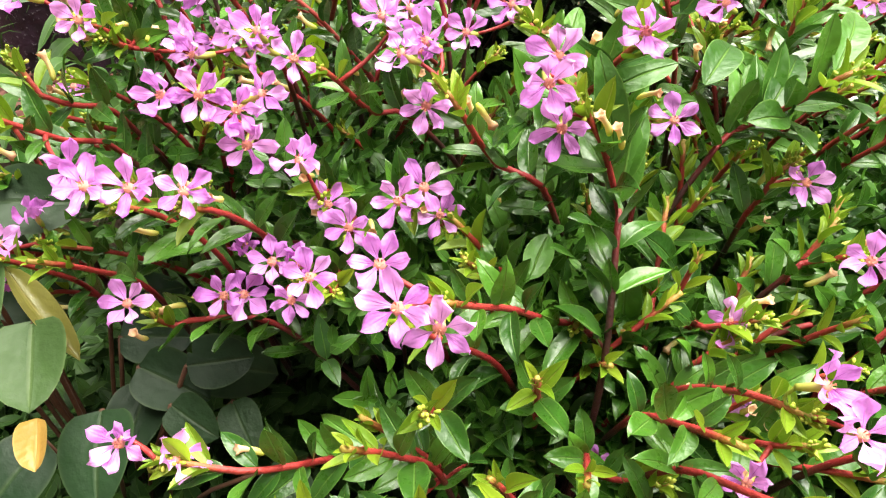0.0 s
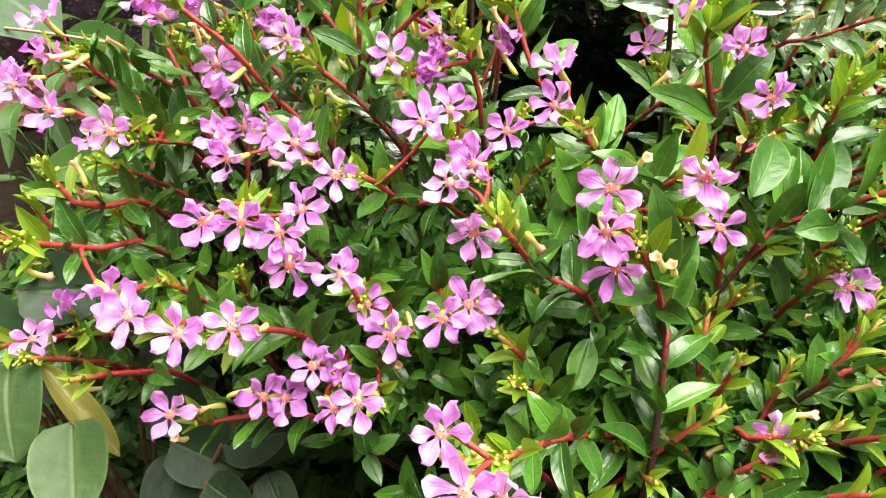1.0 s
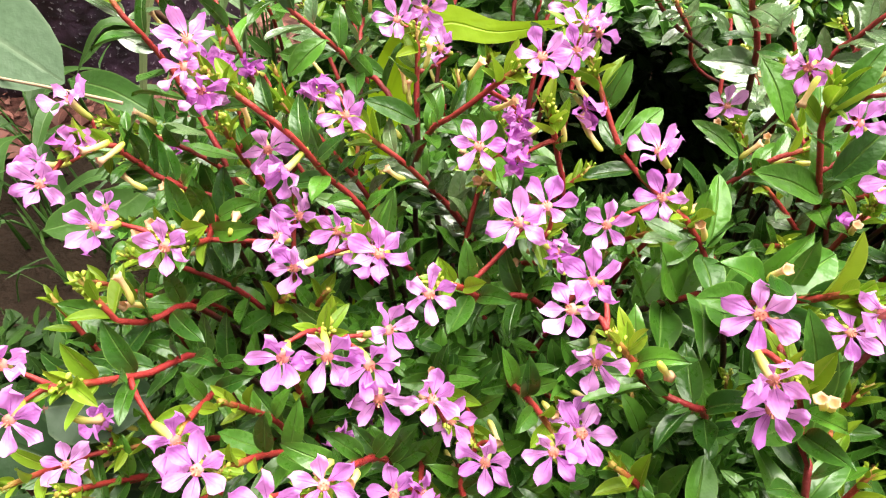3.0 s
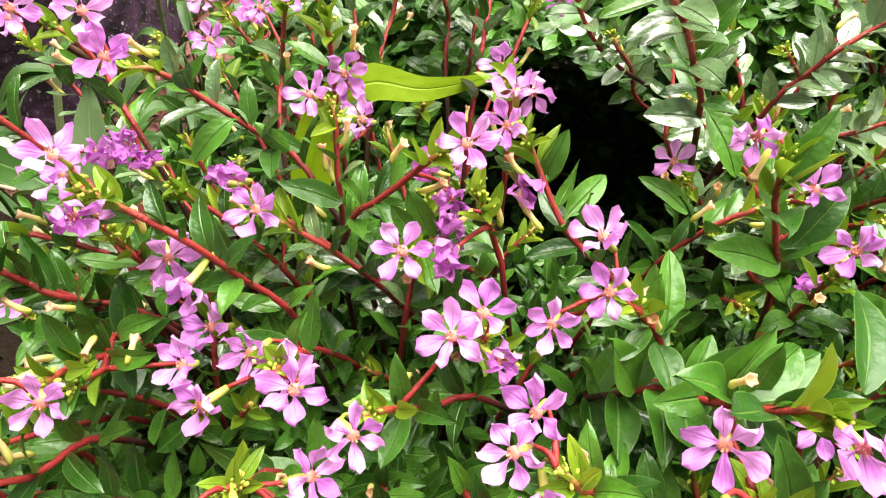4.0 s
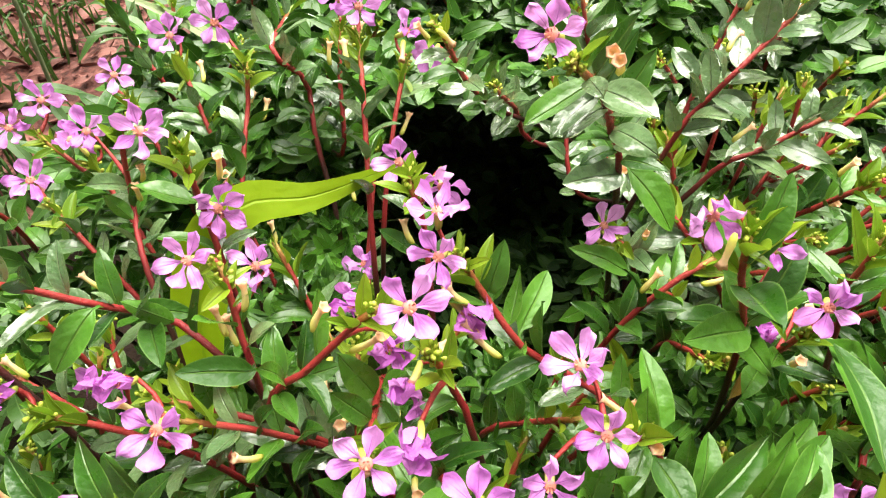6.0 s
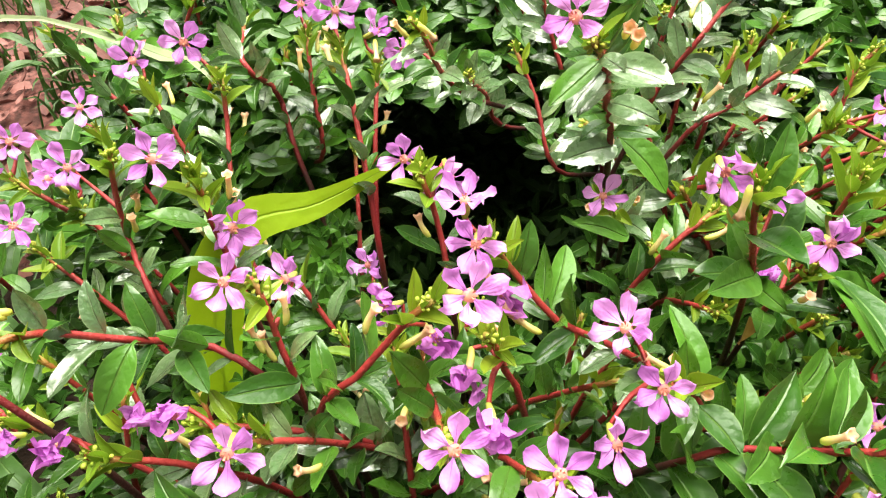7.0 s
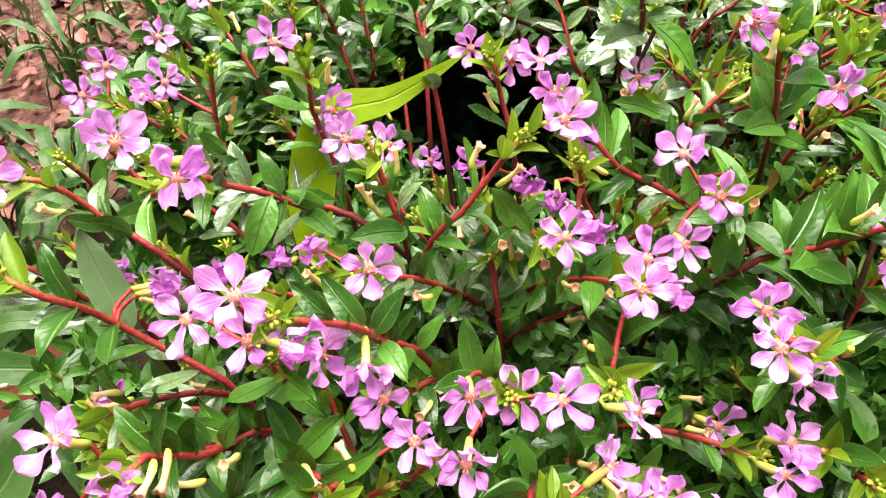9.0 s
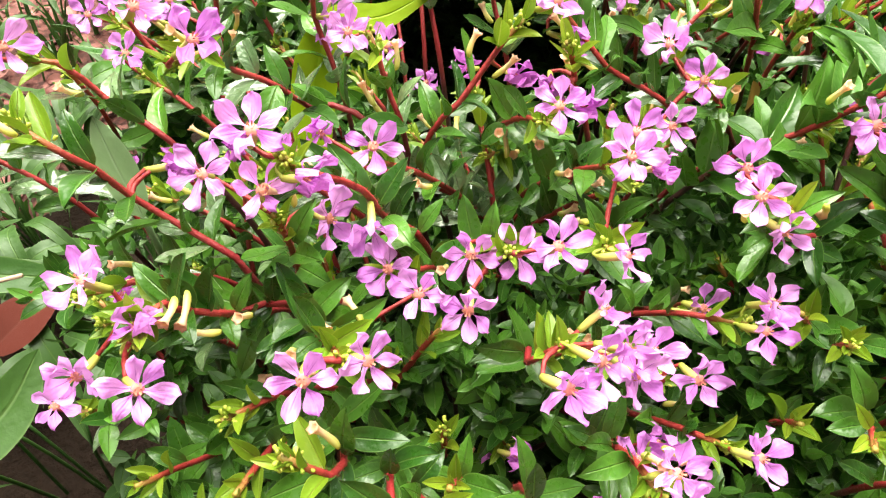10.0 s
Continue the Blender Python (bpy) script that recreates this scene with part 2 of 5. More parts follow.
LEAVES = blades("leaf", M_LEAF, 14, lance, 0.41, fold=0.20, arch=0.45, wave=0.08)
OVALS = blades("leaf", M_LEAF, 8, ellipse, 0.47, wave=0.08)
SHEEN_LEAVES = blades("leaf", leaf_material("sheen_paled_small_leaf", *SHEEN_LOOK, rough=(0.20, 0.40), spec=0.9, glow=0.12, coat=1.0, unit=0.022, relief=0.0007), 10, ellipse, 0.46, fold=0.16, arch=0.4, wave=0.05)
YOUNG = blades("young_leaf", M_YOUNG, 5, lance, 0.34, fold=0.35)
PETALS = blades("petal", M_PETAL, 14, spoon, 0.59, fold=0.09, arch=-0.40, wave=0.30, twist=1.0, nv=10, nu=6, neck=0.1)
OLD_PETALS = blades("petal", M_OLD_PETAL, 8, spoon, 0.58, fold=0.45, arch=-0.9, wave=0.55, twist=2.0, nv=10, nu=6, neck=0.1)
BROADS_SHADED = blades("broad_leaf", M_BROAD_SHADED, 4, heart, 0.78, fold=0.10, arch=0.3, wave=0.02, nv=14, nu=6)
BROADS_LIT = blades("broad_leaf", M_BROAD_LIT, 4, heart, 0.80, fold=0.10, arch=0.3, wave=0.03, nv=14, nu=6)


def tube(points, radii, sides=6, cap=True, uv_from=0.0, uv_to=1.0):
    verts, faces, uvs = [], [], []
    pts = [Vector(p) for p in points]
    side = None
    for j, p in enumerate(pts):
        t = (pts[min(j + 1, len(pts) - 1)] - pts[max(j - 1, 0)]).normalized()
        if side is None:
            side = t.orthogonal().normalized()
        side = (side - t * side.dot(t)).normalized()
        other = t.cross(side)
        for i in range(sides):
            a = 2 * math.pi * i / sides
            verts.append(p + (side * math.cos(a) + other * math.sin(a)) * radii[j])
            uvs.append((i / sides, uv_from + (uv_to - uv_from) * j / (len(pts) - 1)))
    for j in range(len(pts) - 1):
        for i in range(sides):
            k = (i + 1) % sides
            faces.append((j * sides + i, j * sides + k, (j + 1) * sides + k, (j + 1) * sides + i))
    if cap:
        faces.append(tuple(range(sides))[::-1])
        faces.append(tuple((len(pts) - 1) * sides + i for i in range(sides)))
    return verts, faces, uvs


def joined(name, pieces, mats, smooth=True):
    """One mesh from (verts, faces, uvs, material index) pieces."""
    verts, faces, uvs, which = [], [], [], []
    for v, f, u, k in pieces:
        n = len(verts)
        verts += [tuple(p) for p in v]
        uvs += u
        faces += [tuple(i + n for i in q) for q in f]
        which += [k] * len(f)
    return mesh_of(name, verts, faces, uvs, mats, which, smooth)


def spline(points, count):
    """A smooth line through the points (Catmull-Rom), evenly parted."""
    p = [Vector(q) for q in points]
    p = [p[0] * 2 - p[1]] + p + [p[-1] * 2 - p[-2]]
    fine = []
    for i in range(1, len(p) - 2):
        for k in range(12):
            t = k / 12
            a, b, c, d = p[i - 1], p[i], p[i + 1], p[i + 2]
            fine.append(0.5 * (2 * b + (c - a) * t + (2 * a - 5 * b + 4 * c - d) * t * t + (3 * b - a - 3 * c + d) * t ** 3))
    fine.append(p[-2])
    at = [0.0]
    for a, b in zip(fine, fine[1:]):
        at.append(at[-1] + (b - a).length)
    out = []
    j = 0
    for k in range(count):
        want = at[-1] * k / (count - 1)
        while j < len(at) - 2 and at[j + 1] < want:
            j += 1
        f = (want - at[j]) / max(1e-9, at[j + 1] - at[j])
        out.append(fine[j].lerp(fine[j + 1], min(1, f)))
    return out, at[-1]


def facing(at, y_axis, z_hint, size):
    """A pose at a place, its y along y_axis and its z as near z_hint as may be."""
    y = Vector(y_axis).normalized()
    z = Vector(z_hint)
    z = z - y * z.dot(y)
    if z.length < 1e-4:
        z = y.orthogonal()
    z.normalize()
    x = y.cross(z)
    m = Matrix((x, y, z)).transposed().to_4x4()
    m.translation = at
    return m @ Matrix.Scale(size, 4)


def hang(name, mesh, parent, m, label=""):
    ob = new(name, mesh)
    ob.parent = parent
    ob.matrix_world = m
    ob.matrix_basis = m
    if label:
        ob["label"] = label
    return ob


# the calyx: a bent ribbed tube along -z behind the flower's face, flaring at its mouth
def calyx_pieces(length=0.0095, r=0.00135, bend=0.0018, mouth=1.5):
    pts, rad = [], []
    for j in range(8):
        s = j / 7
        pts.append((0, bend * (1 - s) ** 2, -length * (1 - s)))
        rad.append(r * (0.55 + 0.75 * math.sin(math.pi * min(1, 0.18 + 0.62 * s))) * (1 + (mouth - 1) * max(0, s - 0.75) * 4) * 0.8)
    v, f, u = tube(pts, rad, 8)
    out = []
    for k, p in enumerate(v):
        a = 2 * math.pi * (k % 8) / 8
        out.append(p)
    return out, f, u


def throat_mesh():
    v, f, u = [], [], []
    for j, (r, z) in enumerate(((0.0014, 0.0001), (0.0011, 0.0006), (0.0005, 0.0007))):
        for i in range(10):
            a = 2 * math.pi * i / 10
            rr = r * (1 + 0.15 * (i % 2))
            v.append((rr * math.cos(a), rr * math.sin(a), z)), u.append((i / 10, j / 2))
    for j in range(2):
        for i in range(10):
            k = (i + 1) % 10
            f.append((j * 10 + i, j * 10 + k, j * 10 + 10 + k, j * 10 + 10 + i))
    f.append(tuple(range(20, 30)))
    for i in range(5):
        a = 2 * math.pi * i / 5 + 0.3
        n = len(v)
        for q in ((0.0004, 0.0009), (0.0009, 0.0020)):
            for da in (-0.3, 0.3):
                v.append((q[0] * math.cos(a + da), q[0] * math.sin(a + da), q[1])), u.append((0.5, 1.0))
        f.append((n, n + 1, n + 3, n + 2))
    return mesh_of("throat", v, f, u, [M_THROAT])


THROAT = throat_mesh()


BUD = tube([(0, 0, 0), (0, 0, 0.3), (0, 0.02, 0.7), (0, 0.05, 0.95), (0, 0.06, 1.0)], [0.10, 0.26, 0.34, 0.22, 0.05], 6)


def spent_mesh(k):
    """A slender ribbed tube with an open mouth that flares into small teeth."""
    rng = random.Random(k + 40)
    length, sides = 0.0096 * rng.uniform(0.8, 1.12), 10
    v, f, u = [], [], []
    rows = [(0.0, 0.00060), (0.10, 0.00092), (0.25, 0.00102), (0.50, 0.00084), (0.74, 0.00080), (0.88, 0.00104), (1.0, 0.00165), (0.93, 0.00098), (0.80, 0.00058)]
    for j, (s, r) in enumerate(rows):
        for i in range(sides):
            a = 2 * math.pi * i / sides
            rr = r * (1 + (0.10 if i % 2 else -0.06))
            z = -length * (1 - s) + (0.0005 if i % 2 and j == 6 else 0.0)
            v.append(Vector((rr * math.cos(a) + 0.0008 * math.sin(s * 2.2 + k), rr * math.sin(a) + 0.0018 * (1 - s) ** 2, z)))
            u.append((i / sides, s))
    for j in range(len(rows) - 1):
        for i in range(sides):
            q = (i + 1) % sides
            f.append((j * sides + i, j * sides + q, (j + 1) * sides + q, (j + 1) * sides + i))
    f.append(tuple(range(sides))[::-1])
    f.append(tuple((len(rows) - 1) * sides + i for i in range(sides)))
    return mesh_of("spent_flower", v, f, u, [M_SPENT])


SPENTS = [spent_mesh(k) for k in range(5)]
CALYX = calyx_pieces()


def flower(parent, at, normal, foot, size=0.0092, spin=0.0, open_by=0.0, seed=0):
    """An open flower: its calyx with the stalk to the foot on the stem, six petals and the throat."""
    rng = random.Random(seed)
    n = Vector(normal).normalized()
    at = Vector(at)
    up = Vector((0, 0, 1)) if abs(n.z) < 0.97 else Vector((0, 1, 0))
    m = facing(at, up - n * up.dot(n), n, 1.0) @ pose(0, 0, 0, 0, 0, spin)
    k = size / 0.0092
    v, f, u = CALYX
    inv = m.inverted()
    back = Vector((0, 0.0018, -0.0095)) * k
    stalk_to = inv @ Vector(foot)
    pieces = [([p * k for p in v], f, u, 0)]
    mid = back + Vector((0, 0.001, -0.003))
    if (stalk_to - back).length > 0.001:
        line, _ = spline([stalk_to, (stalk_to + mid) / 2 + Vector((0, 0, -0.0008)), back + Vector((0, 0, 0.0004))], 6)
        twig = (stalk_to - back).length > 0.007
        tv, tf, tu = tube(line, [0.0009, 0.0009, 0.0008, 0.0007, 0.0006, 0.0007] if twig else [0.0005] * 5 + [0.0007], 5)
        pieces.append((tv, tf, [(a, 0.9 if twig else 0.0) for a, b in tu], int(twig)))
    ob = hang("flower", joined("flower", pieces, [M_CALYX, M_STEM]), parent, m)
    old = size < 0.0072
    for i in range(6):
        a = 60 * i + rng.uniform(-7, 7)
        lift = rng.uniform(2, 24) + 34 * open_by * rng.random() + (rng.uniform(8, 40) if old else 0)
        s = size * rng.uniform(0.84, 1.08)
        # each petal stands on the rim and runs outward
        pm = pose(0, 0, 0, 0, 0, a) @ pose(0, 0.0012 * k, 0.0002, lift, rng.uniform(-14, 14), 0) @ Matrix.Scale(s, 4)
        hang("petal", rng.choice(OLD_PETALS if old else PETALS), ob, pm, "crumpled purple petal" if old else "")
    hang("throat", THROAT, ob, Matrix.Scale(k * 1.25, 4))
    return ob


def nearest(line, at, low=0.0):
    start = int(len(line) * low)
    return min(line[start:], key=lambda q: (q - at).length)


def stem_mesh(line, r0, r1, rng, hairs=True, mat=None, free=1.0):
    count = len(line)
    v, f, u = tube(line, [(r0 + (r1 - r0) * (j / (count - 1))) * min(1.0, 0.6 + 0.6 * j / (count - 1)) for j in range(count)], 7)
    # the woody foot, darkened for shade, takes 0 to 0.8 of v, the free shoot the rest
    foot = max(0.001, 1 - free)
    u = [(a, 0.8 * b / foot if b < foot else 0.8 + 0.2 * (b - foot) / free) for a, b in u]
    pieces = [(v, f, u, 0)]
    if hairs:
        hv, hf, hu = [], [], []
        length = sum((b - a).length for a, b in zip(line, line[1:]))
        for _ in range(int(length * free / 0.00025)):
            j = rng.randrange(int(count * min(0.9, 1 - free)), count - 1)
            p = line[j].lerp(line[j + 1], rng.random())
            t = (line[j + 1] - line[j]).normalized()
            d = Vector((rng.gauss(0, 1), rng.gauss(0, 1), rng.gauss(0, 1)))
            d = (d - t * d.dot(t)).normalized()
            r = r0 + (r1 - r0) * j / count
            s = t.cross(d) * 0.00006
            tip = p + d * (r + rng.uniform(0.0005, 0.0011)) + t * rng.uniform(0, 0.0005)
            n = len(hv)
            hv += [p + d * r * 0.9 - s, p + d * r * 0.9 + s, tip]
            hu += [(0.5, 0.9)] * 3
            hf.append((n, n + 1, n + 2))
        pieces.append((hv, hf, hu, 0))
    return joined("stem", pieces, [mat or M_STEM])


BRANCHES = []


def in_gap(p, grow=1.0, deep=0.15):
    """The dark gap in the canopy, which slants back into the shrub."""
    down = 0.30 - p[2]
    if not -0.012 < down < deep:
        return False
    x, y = p[0] - 0.64 * down, p[1] - 1.10 * down
    wide = max(0.0, down)
    return (((x - 0.041) / (0.029 + 0.22 * wide)) ** 2 + ((y - 0.326) / (0.064 + 0.12 * wide)) ** 2 < grow
            or ((x - 0.012) / (0.026 + 0.1 * wide)) ** 2 + ((y - 0.350) / (0.020 + 0.1 * wide)) ** 2 < grow)


def shoot(points, flowers=(), spent=0, buds=7, leaf=0.0182, gap=0.0074, kind="lance", r=0.0015, seed=1, young=9, reach=0.6,
          label="red-stemmed cuphea branch with glossy green leaves", group="cuphea branches", root=None, skip=0.0):
    """A leafy branch along the points, from low on the stem to its tip. flowers: (x, y, z, nx, ny, nz[, size])."""
    rng = random.Random(seed * 31 + 5)
    pts = [Vector(p) for p in points]
    free, free_len = spline(pts, max(10, int(40 * 1)))
    if root:
        first = pts[0]
        out = (pts[1] - pts[0]).normalized()
        low = first - out * 0.03 + Vector((0, 0, -0.045))
        # the woody foot keeps clear of the gap: the crowns first, then a way round
        ways = [(Vector(g), low) for g in root]
        for far in (0.09, 0.18):
            for k in range(12):
                g = Vector((first.x + far * math.cos(k * math.pi / 6), first.y + far * math.sin(k * math.pi / 6), 0.0))
                ways.append((g, first.lerp(g, 0.3) + Vector((0, 0, 0.22 * far))))
        ground, low = min(ways, key=lambda w: sum(in_gap(w[0].lerp(w[1], k / 20), 1.3, 0.26) + in_gap(w[1].lerp(first, k / 20), 1.3, 0.26) for k in range(20)))
        pts = [ground, ground.lerp(low, 0.5), low, first] + pts[1:]
    line, length = spline(pts, 46)
    base = new("cuphea_branch")
    base.empty_display_size = 0.01
    tagged(base, label, "branch", group)
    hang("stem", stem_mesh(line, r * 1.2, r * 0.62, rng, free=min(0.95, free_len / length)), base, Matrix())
    BRANCHES.append((base, line))
    up = Vector((0, 0, 1))
    tip = line[-1]
    # opposite leaf pairs, each turned by a quarter from the last
    total = free_len * (1 - skip) + (0.04 if root and flowers and pts[-1].y < 0.20 else 0.0)
    s, turn, node_no = 0.002, rng.uniform(0, 6.28), 0
    meshes = LEAVES if kind == "lance" else OVALS
    if pts[-1].x > 0.05 and pts[-1].y > 0.27 and pts[-1].z > 0.268:
        meshes = SHEEN_LEAVES
    elif pts[-1].y > 0.27:
        meshes = SHEEN_LEAVES + meshes
    while s < total:
        f = 1 - s / length
        x = f * (len(line) - 1)
        j = min(len(line) - 2, int(x))
        p = line[j].lerp(line[j + 1], x - j)
        t = (line[j + 1] - line[j]).normalized()
        a = t.orthogonal().normalized()
        b = t.cross(a)
        grown = min(1.0, 0.28 + node_no * 0.17)
        for half in (0, 1):
            if node_no > 3 and rng.random() < 0.12:
                continue
            ang = turn + math.pi * half
            out = a * math.cos(ang) + b * math.sin(ang)
            spread = min(1.0, 0.35 + node_no * 0.14) * rng.uniform(0.8, 1.15)
            d = out * spread + t * (1.15 - 0.6 * spread) + up * rng.uniform(-0.02, 0.32)
            size = leaf * grown * rng.uniform(0.72, 1.12)
            normal = up * 0.55 - out * 0.25 + t * 0.5 + Vector((rng.gauss(0, 0.25), rng.gauss(0, 0.25), 0.1))
            if meshes is SHEEN_LEAVES:
                normal = Vector((rng.gauss(-0.12, 0.25), rng.gauss(-0.16, 0.25), 0.95))
            if in_gap(p + d.normalized() * size * 0.55):
                continue
            m = facing(p + out * r * 0.6, d, normal, size)
            if node_no < young // 2:
                hang("leaf", rng.choice(YOUNG), base, m, "bright yellow-green young leaf")
            else:
                hang("leaf", rng.choice(meshes), base, m)
            if node_no > 3 and rng.random() < 0.17:
                # small leaves in the axil
                d2 = out * 0.5 + t * 0.8 + up * 0.3 + Vector((rng.gauss(0, 0.2), rng.gauss(0, 0.2), rng.gauss(0, 0.2)))
                hang("leaf", rng.choice(meshes), base, facing(p + t * 0.001, d2, up + Vector((rng.gauss(0, 0.4), rng.gauss(0, 0.4), 0)), size * rng.uniform(0.3, 0.55)))
        turn += math.pi / 2 + rng.uniform(-0.2, 0.2)
        s += gap * min(1.0, 0.35 + node_no * 0.16) * rng.uniform(0.8, 1.2)
        node_no += 1
    for k, q in enumerate(flowers):
        at = Vector(q[:3])
        n = Vector(q[3:6]).normalized()
        foot = nearest(line, at - n * 0.011, 0.4)
        flower(base, at, n, foot, q[6] if len(q) > 6 else rng.uniform(0.0077, 0.0088), rng.uniform(0, 60), rng.choice((0, 0.2, 0.4, 0.8, 1.5)), seed * 100 + k)
    def near_tip(back):
        x = (1 - back / length) * (len(line) - 1)
        j = min(len(line) - 2, int(x))
        return line[j].lerp(line[j + 1], x - j), (line[j + 1] - line[j]).normalized()

    if flowers:
        # small bright leaves round the flowering tip
        for k in range(3):
            p, t = near_tip(rng.uniform(0.0, 0.012))
            d = (Vector((rng.gauss(0, 1), rng.gauss(0, 1), rng.gauss(0.3, 0.8))).normalized() + t * 0.6).normalized()
            hang("leaf", rng.choice(YOUNG), base, facing(p, d, up + Vector((rng.gauss(0, 0.3), rng.gauss(-0.3, 0.3), 0)), rng.uniform(0.006, 0.011)), "bright yellow-green young leaf")
    for k in range(spent - (spent > 1 and seed % 3 == 0)):
        p, t = near_tip(rng.uniform(0.003, 0.03))
        side_way = Vector((rng.gauss(0, 1), rng.gauss(0, 1), rng.uniform(-0.2, 0.55)))
        side_way = (side_way - t * side_way.dot(t)).normalized()
        d = (side_way * rng.uniform(0.7, 1.0) + t * rng.uniform(-0.1, 0.8)).normalized()
        hang("spent_flower", rng.choice(SPENTS), base, facing(p + d * 0.0098, -side_way, d, 1.0), "withered peach-coloured calyx tube")
    if buds:
        pieces = []
        for k in range(buds + 11):
            p, t = near_tip(abs(rng.gauss(0, 0.0035)))
            d = (Vector((rng.gauss(0, 1), rng.gauss(0, 1), rng.gauss(0.2, 1))).normalized() + t * 0.5).normalized()
            p = p + d * rng.uniform(0.0004, 0.0022)
            m = facing(p, d.orthogonal(), d, rng.uniform(0.0012, 0.0022))
            v, f, u = BUD
            pieces.append(([m @ Vector(q) for q in v], f, u, 0))
        hang("shoot_tip", joined("shoot_tip", pieces, [M_BUD]), base, Matrix(), "tight cluster of small yellow-green buds")["kind"] = "stuff"
    return base


def ribbon(points, width, face, shape=grass, count=14, fold=0.12, curl=0.0):
    """A long blade along the points; face is where its upper side looks."""
    line, _ = spline(points, count)
    v, f, u = [], [], []
    for j, p in enumerate(line):
        t = (line[min(j + 1, count - 1)] - line[max(j - 1, 0)]).normalized()
        n = Vector(face) - t * Vector(face).dot(t)
        n.normalize()
        x = t.cross(n)
        s = j / (count - 1)
        w = width / 2 * max(0.02, shape(s))
        for k in (-1, -0.5, 0, 0.5, 1):
            v.append(p + x * k * w + n * (abs(k) * w * fold * 2 + curl * w * math.sin(9 * s + 2 * k) * 0.3))
            u.append(((k + 1) / 2, s))
    for j in range(count - 1):
        for i in range(4):
            f.append((j * 5 + i, j * 5 + i + 1, j * 5 + 6 + i, j * 5 + 5 + i))
    return v, f, u


def thing_mesh(name, pieces, mats, label, category, **more):
    return tagged(new(name, joined(name, pieces, mats)), label, category, **more)


def big_leaf(foot, tip, width, face=(0.0, -0.45, 0.9), mat=None):
    """A large leaf from its foot on the nearest branch to its tip."""
    foot, tip = Vector(foot), Vector(tip)
    base, line = min(BRANCHES, key=lambda b: min((q - foot).length for q in b[1]))
    joint = min(line, key=lambda q: (q - foot).length)
    length = (tip - foot).length
    bend = Vector(face).normalized() * length * 0.08
    pts = [foot, foot.lerp(tip, 0.5) + bend, tip]
    if 0.001 < (joint - foot).length < 0.012:
        pts = [joint] + pts
    share = 1 - length / sum((b - a).length for a, b in zip(pts, pts[1:]))
    v, f, u = ribbon(pts, width, face, shape=lambda s: 0.1 if s < share else max(0.1, lance((s - share) / (1 - share))) if s < 0.99 else 0.0, count=16, fold=0.2)
    if foot.x > 0.07 and foot.y > 0.30:
        mat = mat or M_SHEEN
    hang("leaf", joined("leaf", [(v, f, u, 0)], [mat or M_BIG]), base, Matrix())


# ---- ground ----
def ground_mesh():
    v, f, u = [], [], []
    xs = [-30, -8, -3, -1.5] + [-1 + k * 0.04 for k in range(51)] + [1.5, 3, 8, 30]
    ys = [-30, -8, -3, -1.5] + [-0.8 + k * 0.04 for k in range(71)] + [3, 5, 9, 30]
    for y in ys:
        for x in xs:
            z = 0.02 * noise.noise((x * 4, y * 4, 0)) + 0.008 * noise.noise((x * 15, y * 15, 3)) if abs(x) < 1.3 and -1 < y < 2.2 else 0.0
            v.append((x, y, z)), u.append((x, y))
    n = len(xs)
    for j in range(len(ys) - 1):
        for i in range(n - 1):
            f.append((j * n + i, j * n + i + 1, (j + 1) * n + i + 1, (j + 1) * n + i))
    return mesh_of("ground", v, f, u, [M_SOIL])


tagged(new("ground", ground_mesh()), "reddish brown bare soil strewn with dead leaves", "ground", kind="structure")

# near-black ground for under the shrub: the shade there is in its colour
M_SHADE_GROUND = material("shade_darkened_ground", lambda nt: blend(nt, grain(nt, 300.0), (0.008, 0.006, 0.004), (0.028, 0.016, 0.011)), rough=0.9, spec=0.1, bump=lambda nt: grain(nt, 150.0, 8.0), dist=0.006, strength=0.9)


def mulch_mesh():
    v, f, u = [(0.0, 0.36, 0.04)], [], [(0, 0)]
    for j in range(1, 13):
        for i in range(64):
            a = 2 * math.pi * i / 64
            k = j / 12 * (1 + 0.07 * noise.noise((math.cos(a) * 2, math.sin(a) * 2, 4)))
            x, y = 0.0 + 0.64 * k * math.cos(a), 0.36 + 0.40 * k * math.sin(a)
            h = 0.035 * (1 - (j / 12) ** 4) - (0.03 if j == 12 else 0.0)
            v.append((x, y, h + 0.02 * noise.noise((x * 4, y * 4, 0)) + 0.012 * noise.noise((x * 25, y * 25, 3)))), u.append((x, y))
    for i in range(64):
        f.append((0, 1 + i, 1 + (i + 1) % 64))
        for j in range(11):
            a, b, k = 1 + j * 64, 1 + (j + 1) * 64, (i + 1) % 64
            f.append((a + i, b + i, b + k, a + k))
    return mesh_of("mulch", v, f, u, [M_SHADE_GROUND])


# this added sheet darkens the soil under the shrub as shade would
tagged(new("mulch", mulch_mesh()), "near-black ground sheet under the shrub, shade put into its colour", "mulch", kind="structure")

CROWNS = [(0.25, 0.43, 0.0), (-0.02, 0.26, 0.0), (0.13, 0.30, 0.0), (-0.11, 0.27, 0.0), (0.05, 0.14, 0.0), (-0.06, 0.47, 0.0), (0.22, 0.58, 0.0)]
TIPS = []


def crown_of(p):
    """The three nearest crowns, each with a little scatter."""
    h = random.Random(str(p))
    near = sorted(CROWNS, key=lambda c: (c[0] - p[0]) ** 2 + (c[1] - p[1]) ** 2)[:3]
    return [(c[0] + h.uniform(-0.02, 0.02), c[1] + h.uniform(-0.02, 0.02), 0.0) for c in near]


